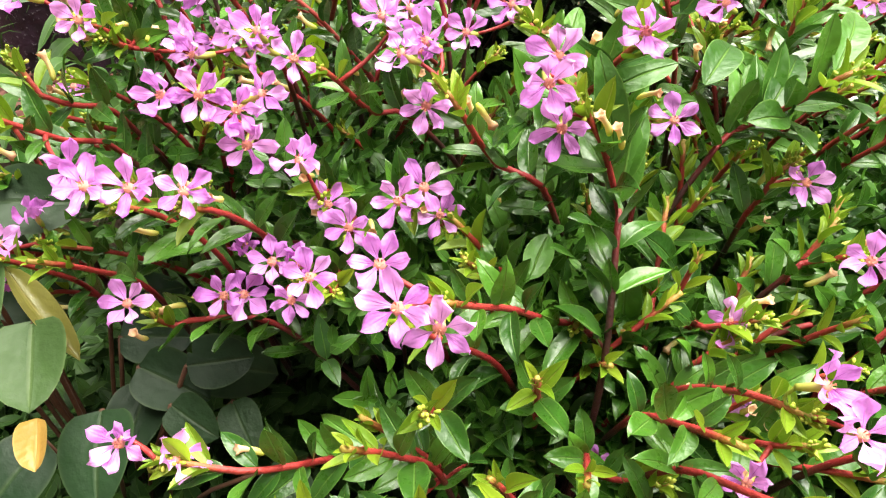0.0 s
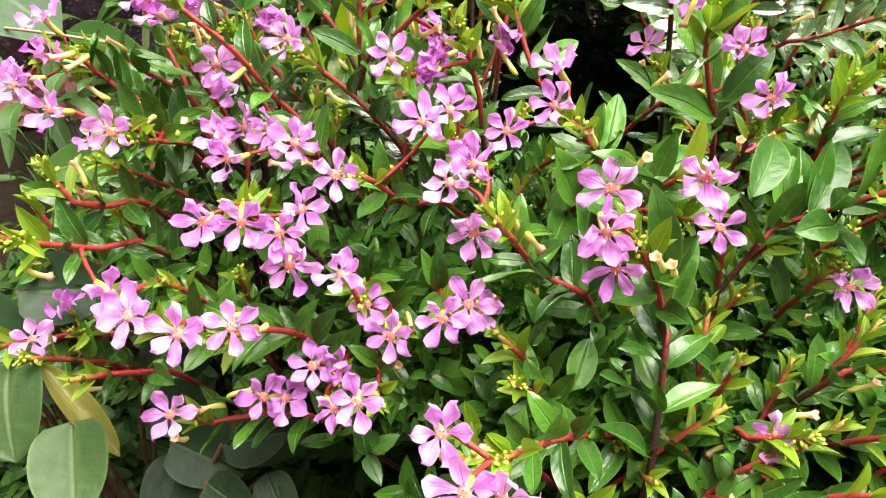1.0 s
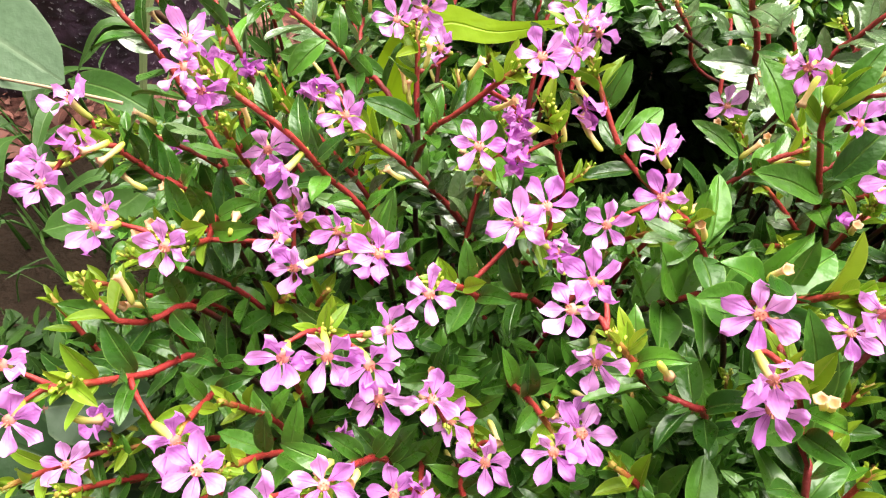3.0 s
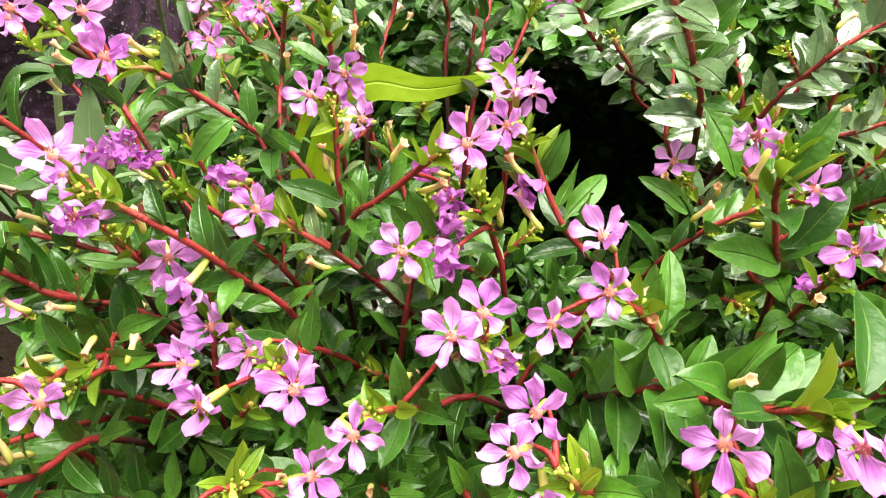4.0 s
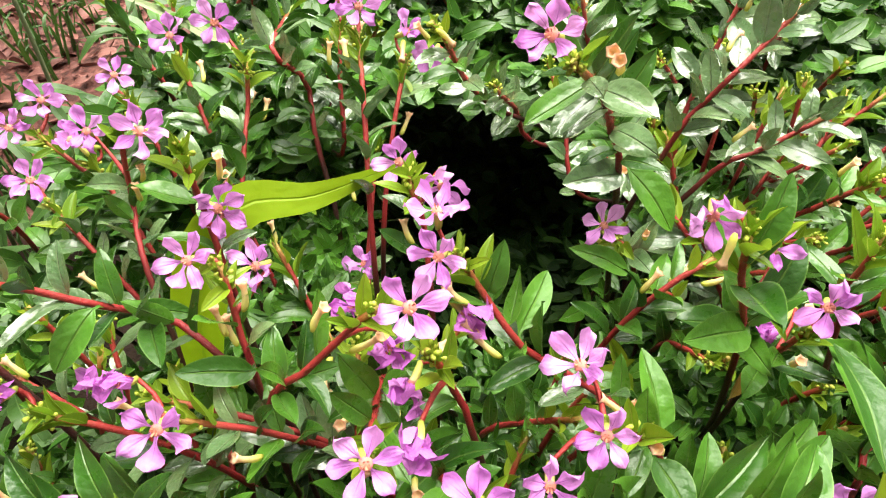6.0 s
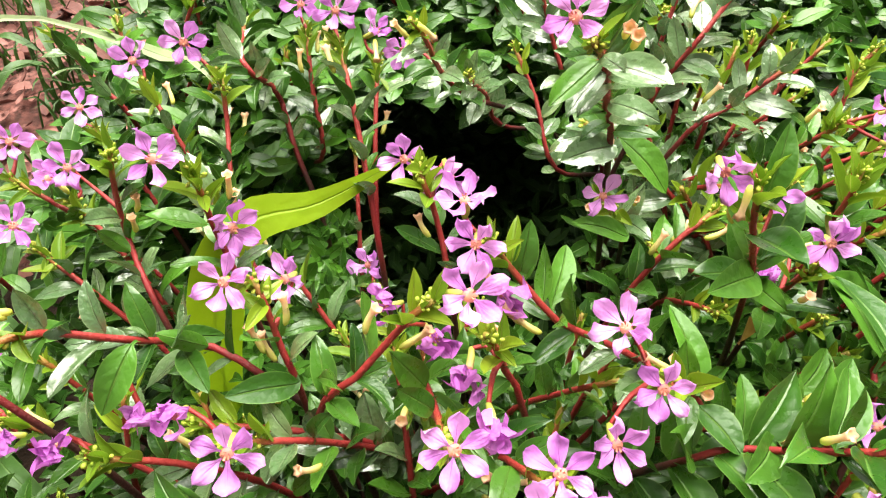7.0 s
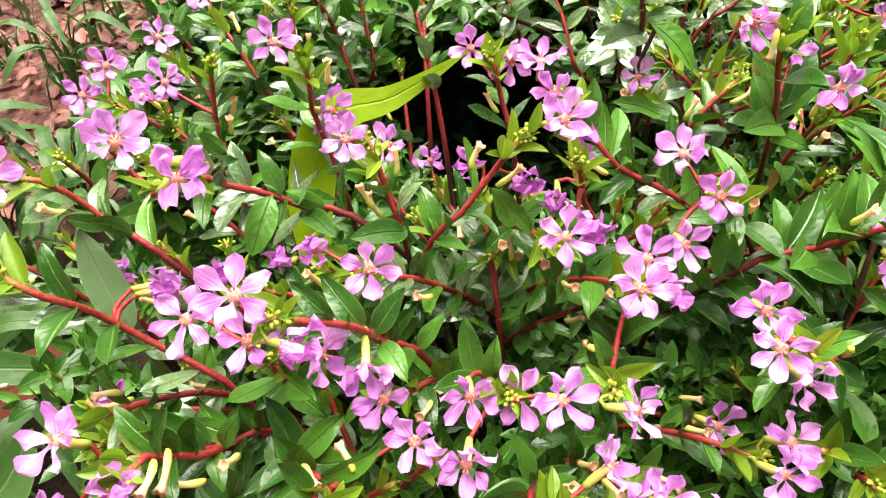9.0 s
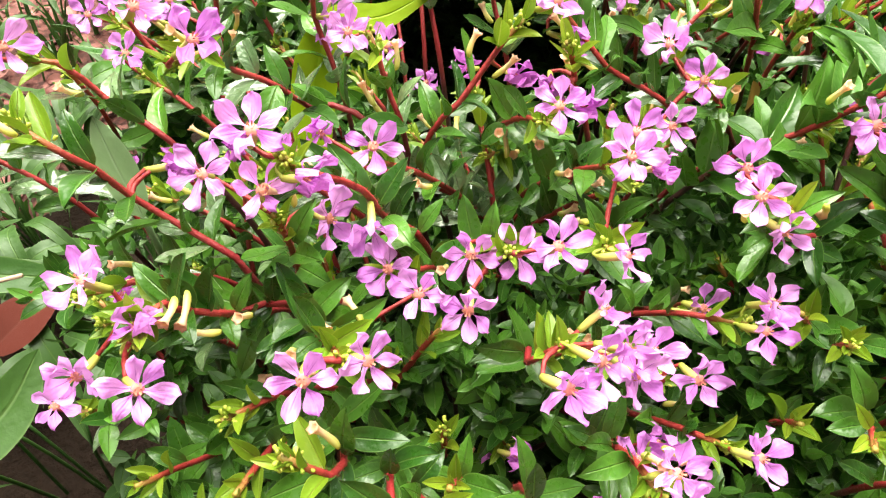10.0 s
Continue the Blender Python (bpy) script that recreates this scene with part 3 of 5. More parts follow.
def branch(points, flowers=(), **more):
    TIPS.append(points[-1])
    TIPS.append(points[len(points) // 2])
    if flowers and "label" not in more:
        more["label"] = "red-stemmed cuphea branch with lilac-pink flowers and glossy leaves" if len(flowers) > 1 else "cuphea branch with one lilac six-petalled flower, red stem"
    return shoot(points, flowers, root=crown_of(points[0]), **more)


# ---- the flowering branches of the shrub ----
branch([(-0.057, 0.300, 0.314), (-0.068, 0.315, 0.315), (-0.080, 0.311, 0.333), (-0.091, 0.313, 0.343), (-0.098, 0.308, 0.355), (-0.109, 0.308, 0.356)],
       [(-0.105, 0.293, 0.370, 0.33, -0.57, 0.75), (-0.112, 0.309, 0.375, 0.03, -0.63, 0.77)], spent=2, buds=8, seed=1)
branch([(-0.115, 0.321, 0.322), (-0.121, 0.330, 0.328), (-0.125, 0.339, 0.335), (-0.131, 0.340, 0.349), (-0.139, 0.345, 0.352)],
       [(-0.143, 0.334, 0.364, 0.23, -0.74, 0.62)], spent=1, buds=4, seed=2)
branch([(-0.118, 0.277, 0.301), (-0.122, 0.283, 0.310), (-0.135, 0.300, 0.327), (-0.140, 0.298, 0.343), (-0.147, 0.299, 0.355), (-0.151, 0.309, 0.360)],
       [(-0.121, 0.308, 0.325, 0.86, -0.46, 0.21, 0.0068), (-0.122, 0.299, 0.332, 0.53, -0.74, 0.41, 0.0068)], spent=1, buds=6, seed=3)
branch([(-0.112, 0.262, 0.292), (-0.127, 0.262, 0.303), (-0.134, 0.257, 0.315), (-0.145, 0.263, 0.321), (-0.155, 0.262, 0.326)],
       [(-0.170, 0.258, 0.321, -0.62, -0.53, 0.58), (-0.157, 0.267, 0.340, -0.36, 0.09, 0.93)], spent=2, buds=4, seed=4)
branch([(-0.065, 0.255, 0.293), (-0.078, 0.256, 0.314), (-0.085, 0.252, 0.333), (-0.094, 0.252, 0.345), (-0.102, 0.254, 0.351), (-0.106, 0.250, 0.361)],
       [(-0.089, 0.245, 0.328, -0.59, -0.81, 0.09), (-0.110, 0.254, 0.369, -0.06, -0.33, 0.94), (-0.106, 0.241, 0.361, 0.27, -0.81, 0.51, 0.0068)], spent=1, buds=4, seed=5)
branch([(-0.072, 0.358, 0.292), (-0.070, 0.383, 0.300), (-0.066, 0.385, 0.321), (-0.062, 0.386, 0.334)],
       [(-0.077, 0.407, 0.318, -0.09, -0.54, 0.84)], spent=3, buds=6, seed=6, leaf=0.016, gap=0.006, kind="oval")
branch([(-0.046, 0.330, 0.300), (-0.046, 0.342, 0.328), (-0.046, 0.339, 0.340), (-0.046, 0.341, 0.352)],
       [(-0.042, 0.345, 0.318, 0.09, -0.87, 0.48), (-0.054, 0.341, 0.360, -0.45, -0.48, 0.75), (-0.042, 0.335, 0.330, 0.30, -0.86, 0.41)], spent=2, buds=8, seed=7)
branch([(-0.047, 0.289, 0.311), (-0.047, 0.295, 0.321), (-0.046, 0.300, 0.331), (-0.046, 0.305, 0.340)],
       [(-0.053, 0.306, 0.343, -0.26, -0.54, 0.80), (-0.037, 0.309, 0.329, -0.51, -0.40, 0.76)], spent=3, buds=8, seed=8)
branch([(-0.034, 0.376, 0.282), (-0.028, 0.390, 0.297), (-0.018, 0.409, 0.311), (-0.015, 0.412, 0.326)],
       [(-0.021, 0.426, 0.337, -0.16, -0.80, 0.58)], spent=3, buds=8, seed=9, leaf=0.016, gap=0.006, kind="oval")
branch([(-0.045, 0.278, 0.309), (-0.037, 0.272, 0.324), (-0.029, 0.271, 0.332), (-0.018, 0.269, 0.344), (-0.014, 0.266, 0.350)],
       [(-0.010, 0.257, 0.359, 0.06, -0.63, 0.78), (-0.012, 0.270, 0.326, -0.19, -0.84, 0.51, 0.0068)], spent=2, buds=6, seed=10)
branch([(0.050, 0.238, 0.290), (0.023, 0.259, 0.318), (0.019, 0.265, 0.326), (0.015, 0.274, 0.335), (0.011, 0.278, 0.345)],
       [(0.005, 0.275, 0.349, -0.56, -0.53, 0.63), (0.009, 0.268, 0.332, 0.25, -0.95, 0.17, 0.0068), (0.010, 0.287, 0.352, -0.10, 0.05, 0.99)], spent=3, buds=8, seed=11)
branch([(0.001, 0.248, 0.313), (-0.001, 0.252, 0.322), (-0.005, 0.252, 0.338), (-0.008, 0.253, 0.346)],
       [(-0.012, 0.254, 0.332, -0.71, -0.65, 0.28, 0.0068), (-0.017, 0.237, 0.337, -0.43, -0.71, 0.55, 0.0068)], spent=1, buds=8, seed=12)
branch([(0.012, 0.298, 0.300), (0.016, 0.312, 0.321), (0.013, 0.312, 0.334), (0.014, 0.318, 0.339)],
       [(0.015, 0.328, 0.333, -0.54, -0.39, 0.75), (0.024, 0.315, 0.330, -0.48, -0.86, 0.17)], spent=1, buds=8, seed=13)
branch([(0.043, 0.220, 0.308), (0.040, 0.223, 0.312), (0.034, 0.222, 0.323), (0.027, 0.227, 0.327)],
       [(0.023, 0.222, 0.334, -0.51, -0.44, 0.74), (0.008, 0.220, 0.325, -0.43, -0.64, 0.64), (0.026, 0.239, 0.337, -0.42, 0.04, 0.91)], spent=3, buds=6, seed=14)
branch([(0.091, 0.241, 0.297), (0.081, 0.241, 0.327), (0.076, 0.243, 0.342), (0.076, 0.246, 0.356)],
       [(0.070, 0.253, 0.356, -0.60, -0.66, 0.45), (0.092, 0.248, 0.338, -0.62, -0.13, 0.77)], spent=3, buds=4, seed=15, leaf=0.026)
branch([(0.098, 0.236, 0.285), (0.098, 0.233, 0.305), (0.097, 0.229, 0.322)],
       [(0.098, 0.229, 0.331, -0.59, -0.37, 0.71), (0.107, 0.242, 0.301, -0.95, -0.05, -0.31, 0.0068)], spent=2, buds=4, seed=16)
branch([(0.082, 0.303, 0.328), (0.075, 0.301, 0.342), (0.065, 0.294, 0.361), (0.053, 0.286, 0.378), (0.038, 0.277, 0.395)],
       [(0.033, 0.279, 0.402, -0.68, -0.37, 0.63)], spent=2, buds=8, seed=17, leaf=0.0195, gap=0.0062, young=5, r=0.0016)
branch([(0.128, 0.345, 0.262), (0.112, 0.335, 0.284), (0.098, 0.325, 0.302), (0.086, 0.318, 0.320)],
       [], spent=1, buds=3, seed=18, leaf=0.0165, gap=0.0058, young=5, kind="oval")
branch([(0.104, 0.388, 0.262), (0.094, 0.388, 0.284), (0.082, 0.382, 0.300), (0.074, 0.376, 0.312)],
       [], spent=1, buds=3, seed=118, leaf=0.0165, gap=0.0058, young=5, kind="oval")
branch([(0.150, 0.290, 0.270), (0.156, 0.276, 0.300), (0.160, 0.264, 0.322)],
       [(0.163, 0.254, 0.332, -0.45, -0.35, 0.82), (0.160, 0.246, 0.324, -0.40, -0.60, 0.70)], spent=2, buds=5, seed=119, leaf=0.019, gap=0.0062)
branch([(0.150, 0.345, 0.285), (0.162, 0.352, 0.306), (0.178, 0.360, 0.330), (0.190, 0.366, 0.345)],
       [], spent=1, buds=4, seed=120, leaf=0.018, gap=0.0060, young=5)
branch([(0.128, 0.372, 0.285), (0.126, 0.385, 0.308), (0.124, 0.396, 0.335)],
       [], spent=1, buds=4, seed=121, leaf=0.018, gap=0.0060, young=5)
branch([(0.123, 0.321, 0.309), (0.132, 0.321, 0.322), (0.137, 0.317, 0.336), (0.152, 0.320, 0.344), (0.168, 0.322, 0.356)],
       [], spent=1, buds=3, seed=19, leaf=0.0185, gap=0.0062, young=5)
branch([(0.132, 0.308, 0.296), (0.145, 0.304, 0.306), (0.155, 0.301, 0.312), (0.172, 0.296, 0.324)],
       [], spent=1, buds=3, seed=20, leaf=0.0185, gap=0.0062, young=5)
branch([(0.036, 0.210, 0.301), (0.046, 0.199, 0.312), (0.051, 0.183, 0.335), (0.054, 0.179, 0.342), (0.055, 0.172, 0.347)],
       [(0.052, 0.165, 0.354, -0.23, -0.76, 0.61)], spent=2, buds=4, seed=21, leaf=0.025)
branch([(-0.010, 0.221, 0.288), (-0.026, 0.215, 0.296), (-0.037, 0.205, 0.317), (-0.044, 0.200, 0.325)],
       [(-0.046, 0.192, 0.331, 0.27, -0.76, 0.60), (-0.020, 0.214, 0.334, -0.39, -0.44, 0.81)], spent=1, buds=6, seed=22)
branch([(-0.122, 0.223, 0.287), (-0.128, 0.206, 0.305), (-0.134, 0.200, 0.312), (-0.142, 0.206, 0.325)],
       [], spent=2, buds=4, seed=23)
branch([(-0.118, 0.203, 0.288), (-0.125, 0.191, 0.300), (-0.130, 0.183, 0.310), (-0.138, 0.172, 0.325)],
       [(-0.143, 0.161, 0.330, 0.01, -0.79, 0.62), (-0.146, 0.172, 0.336, 0.19, -0.37, 0.91), (-0.112, 0.164, 0.310, 0.66, -0.69, 0.30)], spent=1, buds=6, seed=24)
branch([(-0.114, 0.249, 0.294), (-0.115, 0.241, 0.312), (-0.113, 0.231, 0.313), (-0.117, 0.218, 0.324)],
       [(-0.090, 0.223, 0.321, -0.15, -0.39, 0.91)], spent=2, buds=6, seed=25)
branch([(-0.112, 0.266, 0.286), (-0.122, 0.264, 0.292), (-0.132, 0.261, 0.309), (-0.141, 0.259, 0.321), (-0.146, 0.256, 0.332), (-0.155, 0.248, 0.334)],
       [(-0.153, 0.250, 0.335, 0.57, -0.06, 0.82, 0.0068), (-0.159, 0.236, 0.333, 0.04, -0.79, 0.61)], spent=2, buds=8, seed=26)
branch([(-0.103, 0.273, 0.286), (-0.107, 0.262, 0.320), (-0.110, 0.259, 0.337)],
       [(-0.120, 0.272, 0.348, -0.39, -0.37, 0.84), (-0.111, 0.258, 0.347, -0.05, -0.41, 0.91), (-0.096, 0.256, 0.327, 0.33, -0.92, 0.22)], spent=2, buds=8, seed=27)
branch([(-0.111, 0.250, 0.294), (-0.114, 0.238, 0.308), (-0.117, 0.228, 0.320), (-0.120, 0.212, 0.334)],
       [(-0.131, 0.207, 0.345, -0.34, -0.54, 0.77), (-0.116, 0.207, 0.336, 0.15, -0.79, 0.59)], spent=3, buds=4, seed=28)
branch([(0.108, 0.184, 0.270), (0.110, 0.182, 0.282), (0.112, 0.182, 0.293), (0.116, 0.181, 0.300)],
       [(0.120, 0.177, 0.294, -0.07, -0.78, 0.63)], spent=2, buds=8, seed=29)
branch([(-0.070, 0.200, 0.300), (-0.075, 0.196, 0.304), (-0.074, 0.186, 0.325)],
       [(-0.072, 0.176, 0.328, 0.13, -0.91, 0.40), (-0.062, 0.176, 0.323, 0.25, -0.80, 0.54), (-0.083, 0.176, 0.328, -0.04, -0.75, 0.66), (-0.060, 0.172, 0.313, 0.00, -0.95, 0.32), (-0.057, 0.188, 0.321, 0.77, -0.26, 0.59)], spent=2, buds=8, seed=30)
branch([(-0.060, 0.235, 0.300), (-0.062, 0.222, 0.318), (-0.066, 0.214, 0.327)],
       [(-0.084, 0.210, 0.322, -0.62, -0.61, 0.49), (-0.072, 0.223, 0.323, -0.47, -0.62, 0.62), (-0.062, 0.215, 0.323, -0.50, -0.30, 0.80), (-0.059, 0.204, 0.334, -0.10, -0.45, 0.88)], spent=1, buds=4, seed=31)
branch([(0.036, 0.176, 0.286), (0.024, 0.172, 0.302), (0.017, 0.181, 0.299), (0.004, 0.175, 0.325), (-0.002, 0.178, 0.332)],
       [(-0.005, 0.172, 0.327, -0.22, -0.94, 0.26), (-0.005, 0.188, 0.339, -0.48, -0.47, 0.74), (-0.012, 0.179, 0.340, -0.54, -0.37, 0.76)], spent=3, buds=6, seed=32)
branch([(0.094, 0.194, 0.294), (0.104, 0.201, 0.298), (0.119, 0.194, 0.316), (0.123, 0.189, 0.326), (0.130, 0.190, 0.329)],
       [], spent=0, buds=3, seed=33, leaf=0.026)
branch([(0.130, 0.237, 0.295), (0.131, 0.242, 0.305), (0.131, 0.241, 0.320), (0.133, 0.243, 0.330)],
       [], spent=1, buds=3, seed=34, leaf=0.025)
branch([(0.052, 0.150, 0.298), (0.053, 0.160, 0.301), (0.045, 0.161, 0.322), (0.036, 0.162, 0.337)],
       [(0.027, 0.155, 0.345, -0.03, -0.93, 0.37), (0.032, 0.155, 0.331, -0.30, -0.87, 0.38), (0.032, 0.174, 0.342, -0.49, -0.58, 0.65)], spent=3, buds=4, seed=35, leaf=0.024)
branch([(0.045, 0.136, 0.268), (0.034, 0.136, 0.272), (0.019, 0.127, 0.289), (0.010, 0.120, 0.298), (-0.002, 0.110, 0.312)],
       [(-0.010, 0.097, 0.325, -0.24, -0.53, 0.81), (-0.015, 0.112, 0.323, 0.05, -0.53, 0.85), (-0.001, 0.100, 0.314, -0.11, -0.92, 0.37)], spent=2, buds=4, seed=36)
branch([(0.055, 0.126, 0.227), (0.074, 0.127, 0.249), (0.080, 0.129, 0.262), (0.084, 0.129, 0.266), (0.092, 0.131, 0.274)],
       [(0.089, 0.121, 0.256, -0.56, -0.72, 0.41)], spent=2, buds=8, seed=37)
branch([(0.113, 0.153, 0.277), (0.121, 0.154, 0.281), (0.128, 0.147, 0.290)],
       [(0.125, 0.140, 0.295, -0.53, -0.48, 0.70)], spent=2, buds=6, seed=38)
branch([(0.081, 0.144, 0.258), (0.083, 0.136, 0.269), (0.091, 0.134, 0.274), (0.097, 0.131, 0.280)],
       [(0.089, 0.135, 0.273, -0.88, -0.23, 0.42)], spent=1, buds=8, seed=39)
branch([(0.115, 0.143, 0.260), (0.136, 0.146, 0.252), (0.160, 0.152, 0.258)],
       [], spent=0, buds=3, seed=40)
branch([(-0.060, 0.160, 0.240), (-0.085, 0.156, 0.249), (-0.098, 0.155, 0.246), (-0.100, 0.152, 0.258)],
       [(-0.103, 0.147, 0.268, 0.15, -0.50, 0.85), (-0.068, 0.156, 0.262, 0.71, -0.40, 0.58), (-0.076, 0.158, 0.259, 0.41, -0.50, 0.76)], spent=3, buds=4, seed=41, leaf=0.018)
branch([(-0.012, 0.117, 0.230), (-0.034, 0.106, 0.242), (-0.044, 0.096, 0.256), (-0.056, 0.091, 0.263), (-0.076, 0.090, 0.272)],
       [(-0.083, 0.090, 0.280, 0.25, -0.62, 0.74), (-0.071, 0.091, 0.270, 0.76, 0.10, 0.64)], spent=2, buds=8, seed=42)
branch([(-0.012, 0.096, 0.225), (0.006, 0.107, 0.236), (0.033, 0.153, 0.179)],
       [], spent=0, buds=3, seed=43)
branch([(0.084, 0.118, 0.236), (0.090, 0.116, 0.239), (0.090, 0.099, 0.263), (0.098, 0.091, 0.276)],
       [(0.078, 0.083, 0.272, -0.51, -0.54, 0.67)], spent=3, buds=4, seed=44)
branch([(0.039, 0.116, 0.221), (0.051, 0.103, 0.235), (0.066, 0.094, 0.248)],
       [(0.053, 0.113, 0.223, -0.85, -0.30, 0.43)], spent=2, buds=6, seed=45)
branch([(0.080, 0.382, 0.294), (0.062, 0.378, 0.318), (0.052, 0.372, 0.340), (0.046, 0.372, 0.350)],
       [(0.057, 0.398, 0.318, -0.76, -0.60, 0.25)], spent=2, buds=6, seed=46, leaf=0.016, gap=0.006, kind="oval")
branch([(-0.046, 0.470, 0.280), (-0.051, 0.479, 0.295), (-0.057, 0.509, 0.302), (-0.062, 0.520, 0.308)],
       [], spent=0, buds=0, seed=47, leaf=0.016, gap=0.006, kind="oval")
branch([(0.006, 0.410, 0.285), (0.010, 0.429, 0.299), (-0.003, 0.420, 0.323), (0.020, 0.486, 0.300)],
       [], spent=0, buds=0, seed=48, leaf=0.016, gap=0.006, kind="oval")
branch([(-0.060, 0.179, 0.258), (-0.068, 0.164, 0.291), (-0.077, 0.149, 0.308)],
       [(-0.084, 0.142, 0.321, 0.08, -0.51, 0.86), (-0.073, 0.149, 0.314, 0.17, -0.52, 0.84)], spent=2, buds=6, seed=49)
branch([(-0.084, 0.186, 0.245), (-0.093, 0.173, 0.281), (-0.103, 0.159, 0.301)],
       [(-0.105, 0.156, 0.310, 0.10, -0.54, 0.83)], spent=1, buds=6, seed=50)
branch([(-0.019, 0.213, 0.245), (-0.015, 0.190, 0.277), (-0.010, 0.167, 0.292)],
       [(-0.006, 0.165, 0.302, -0.04, -0.51, 0.86), (-0.014, 0.161, 0.300, -0.10, -0.68, 0.72)], spent=1, buds=4, seed=51)
branch([(0.034, 0.230, 0.267), (0.054, 0.213, 0.294), (0.074, 0.195, 0.306)],
       [(0.075, 0.188, 0.311, -0.21, -0.64, 0.74)], spent=3, buds=6, seed=52)
branch([(0.071, 0.127, 0.243), (0.079, 0.107, 0.278), (0.087, 0.087, 0.297)],
       [(0.089, 0.091, 0.304, 0.29, -0.45, 0.85), (0.089, 0.076, 0.308, -0.15, -0.48, 0.86)], spent=1, buds=8, seed=53)
branch([(-0.038, 0.196, 0.225), (-0.037, 0.170, 0.258), (-0.035, 0.145, 0.275)],
       [(-0.040, 0.140, 0.288, 0.01, -0.62, 0.79)], spent=1, buds=6, seed=54)
branch([(-0.043, 0.223, 0.238), (-0.042, 0.201, 0.270), (-0.042, 0.179, 0.285)],
       [(-0.046, 0.176, 0.304, -0.05, -0.24, 0.97)], spent=3, buds=6, seed=55)
branch([(-0.009, 0.288, 0.278), (-0.019, 0.263, 0.315), (-0.029, 0.238, 0.336)],
       [(-0.030, 0.234, 0.345, -0.10, -0.55, 0.83)], spent=2, buds=8, seed=56)
branch([(-0.025, 0.271, 0.260), (-0.048, 0.274, 0.298), (-0.071, 0.278, 0.319)],
       [(-0.071, 0.269, 0.330, -0.28, -0.61, 0.74), (-0.078, 0.288, 0.326, -0.38, -0.41, 0.83, 0.0068)], spent=2, buds=8, seed=57)
branch([(-0.034, 0.219, 0.232), (-0.033, 0.197, 0.260), (-0.033, 0.175, 0.272)],
       [(-0.040, 0.181, 0.281, 0.34, -0.55, 0.76), (-0.031, 0.166, 0.284, -0.25, -0.76, 0.59)], spent=2, buds=6, seed=58)
branch([(0.104, 0.303, 0.262), (0.092, 0.298, 0.284), (0.079, 0.294, 0.302)],
       [(0.073, 0.293, 0.311, -0.16, -0.35, 0.92)], spent=2, buds=4, seed=59)
branch([(-0.046, 0.258, 0.250), (-0.065, 0.251, 0.283), (-0.084, 0.245, 0.300)],
       [(-0.087, 0.243, 0.309, -0.50, -0.34, 0.80)], spent=3, buds=4, seed=60)
branch([(-0.011, 0.268, 0.261), (-0.010, 0.244, 0.298), (-0.010, 0.221, 0.319)],
       [(-0.011, 0.220, 0.334, -0.27, -0.26, 0.93), (-0.008, 0.213, 0.322, 0.21, -0.76, 0.62, 0.0068)], spent=1, buds=6, seed=61)
branch([(-0.005, 0.290, 0.227), (-0.002, 0.313, 0.255), (0.001, 0.336, 0.266)],
       [(0.002, 0.340, 0.275, -0.29, -0.25, 0.92)], spent=1, buds=8, seed=62)
branch([(-0.065, 0.390, 0.256), (-0.081, 0.409, 0.289), (-0.097, 0.429, 0.306)],
       [(-0.105, 0.430, 0.312, -0.14, -0.67, 0.73), (-0.091, 0.435, 0.317, -0.12, -0.58, 0.81)], spent=1, buds=4, seed=63, leaf=0.016, gap=0.006, kind="oval")
branch([(-0.069, 0.376, 0.248), (-0.075, 0.395, 0.281), (-0.082, 0.414, 0.298)],
       [(-0.083, 0.417, 0.307, -0.50, -0.17, 0.85)], spent=1, buds=6, seed=64, leaf=0.016, gap=0.006, kind="oval")
branch([(-0.023, 0.264, 0.241), (-0.011, 0.244, 0.279), (0.001, 0.224, 0.301)],
       [], spent=2, buds=8, seed=65)
branch([(-0.110, 0.245, 0.257), (-0.129, 0.242, 0.284), (-0.148, 0.239, 0.296)],
       [], spent=1, buds=4, seed=66)
branch([(-0.119, 0.291, 0.278), (-0.141, 0.289, 0.304), (-0.162, 0.288, 0.314)],
       [], spent=2, buds=8, seed=67)
branch([(-0.048, 0.210, 0.217), (-0.049, 0.186, 0.247), (-0.051, 0.162, 0.260)],
       [(-0.050, 0.149, 0.267, 0.36, -0.74, 0.56), (-0.058, 0.163, 0.271, -0.05, -0.50, 0.86), (-0.049, 0.163, 0.270, -0.03, -0.46, 0.89, 0.0068)], spent=2, buds=4, seed=68)
branch([(-0.101, 0.216, 0.194), (-0.128, 0.203, 0.232), (-0.155, 0.189, 0.254)],
       [(-0.163, 0.181, 0.262, 0.31, -0.45, 0.84), (-0.154, 0.194, 0.264, 0.07, -0.06, 1.00, 0.0068)], spent=2, buds=6, seed=69)
branch([(-0.142, 0.205, 0.194), (-0.154, 0.194, 0.220), (-0.166, 0.184, 0.230)],
       [(-0.169, 0.181, 0.239, 0.08, -0.53, 0.85, 0.0068)], spent=3, buds=6, seed=70)
branch([(0.061, 0.268, 0.277), (0.079, 0.266, 0.305), (0.098, 0.264, 0.316)],
       [], spent=3, buds=6, seed=71)
branch([(-0.062, 0.280, 0.264), (-0.081, 0.286, 0.302), (-0.100, 0.291, 0.323)],
       [(-0.104, 0.292, 0.332, -0.27, -0.57, 0.77, 0.0068)], spent=1, buds=8, seed=72)
branch([(-0.075, 0.356, 0.248), (-0.088, 0.378, 0.280), (-0.100, 0.401, 0.296)],
       [(-0.102, 0.405, 0.305, 0.07, -0.66, 0.75)], spent=1, buds=8, seed=73, leaf=0.016, gap=0.006, kind="oval")
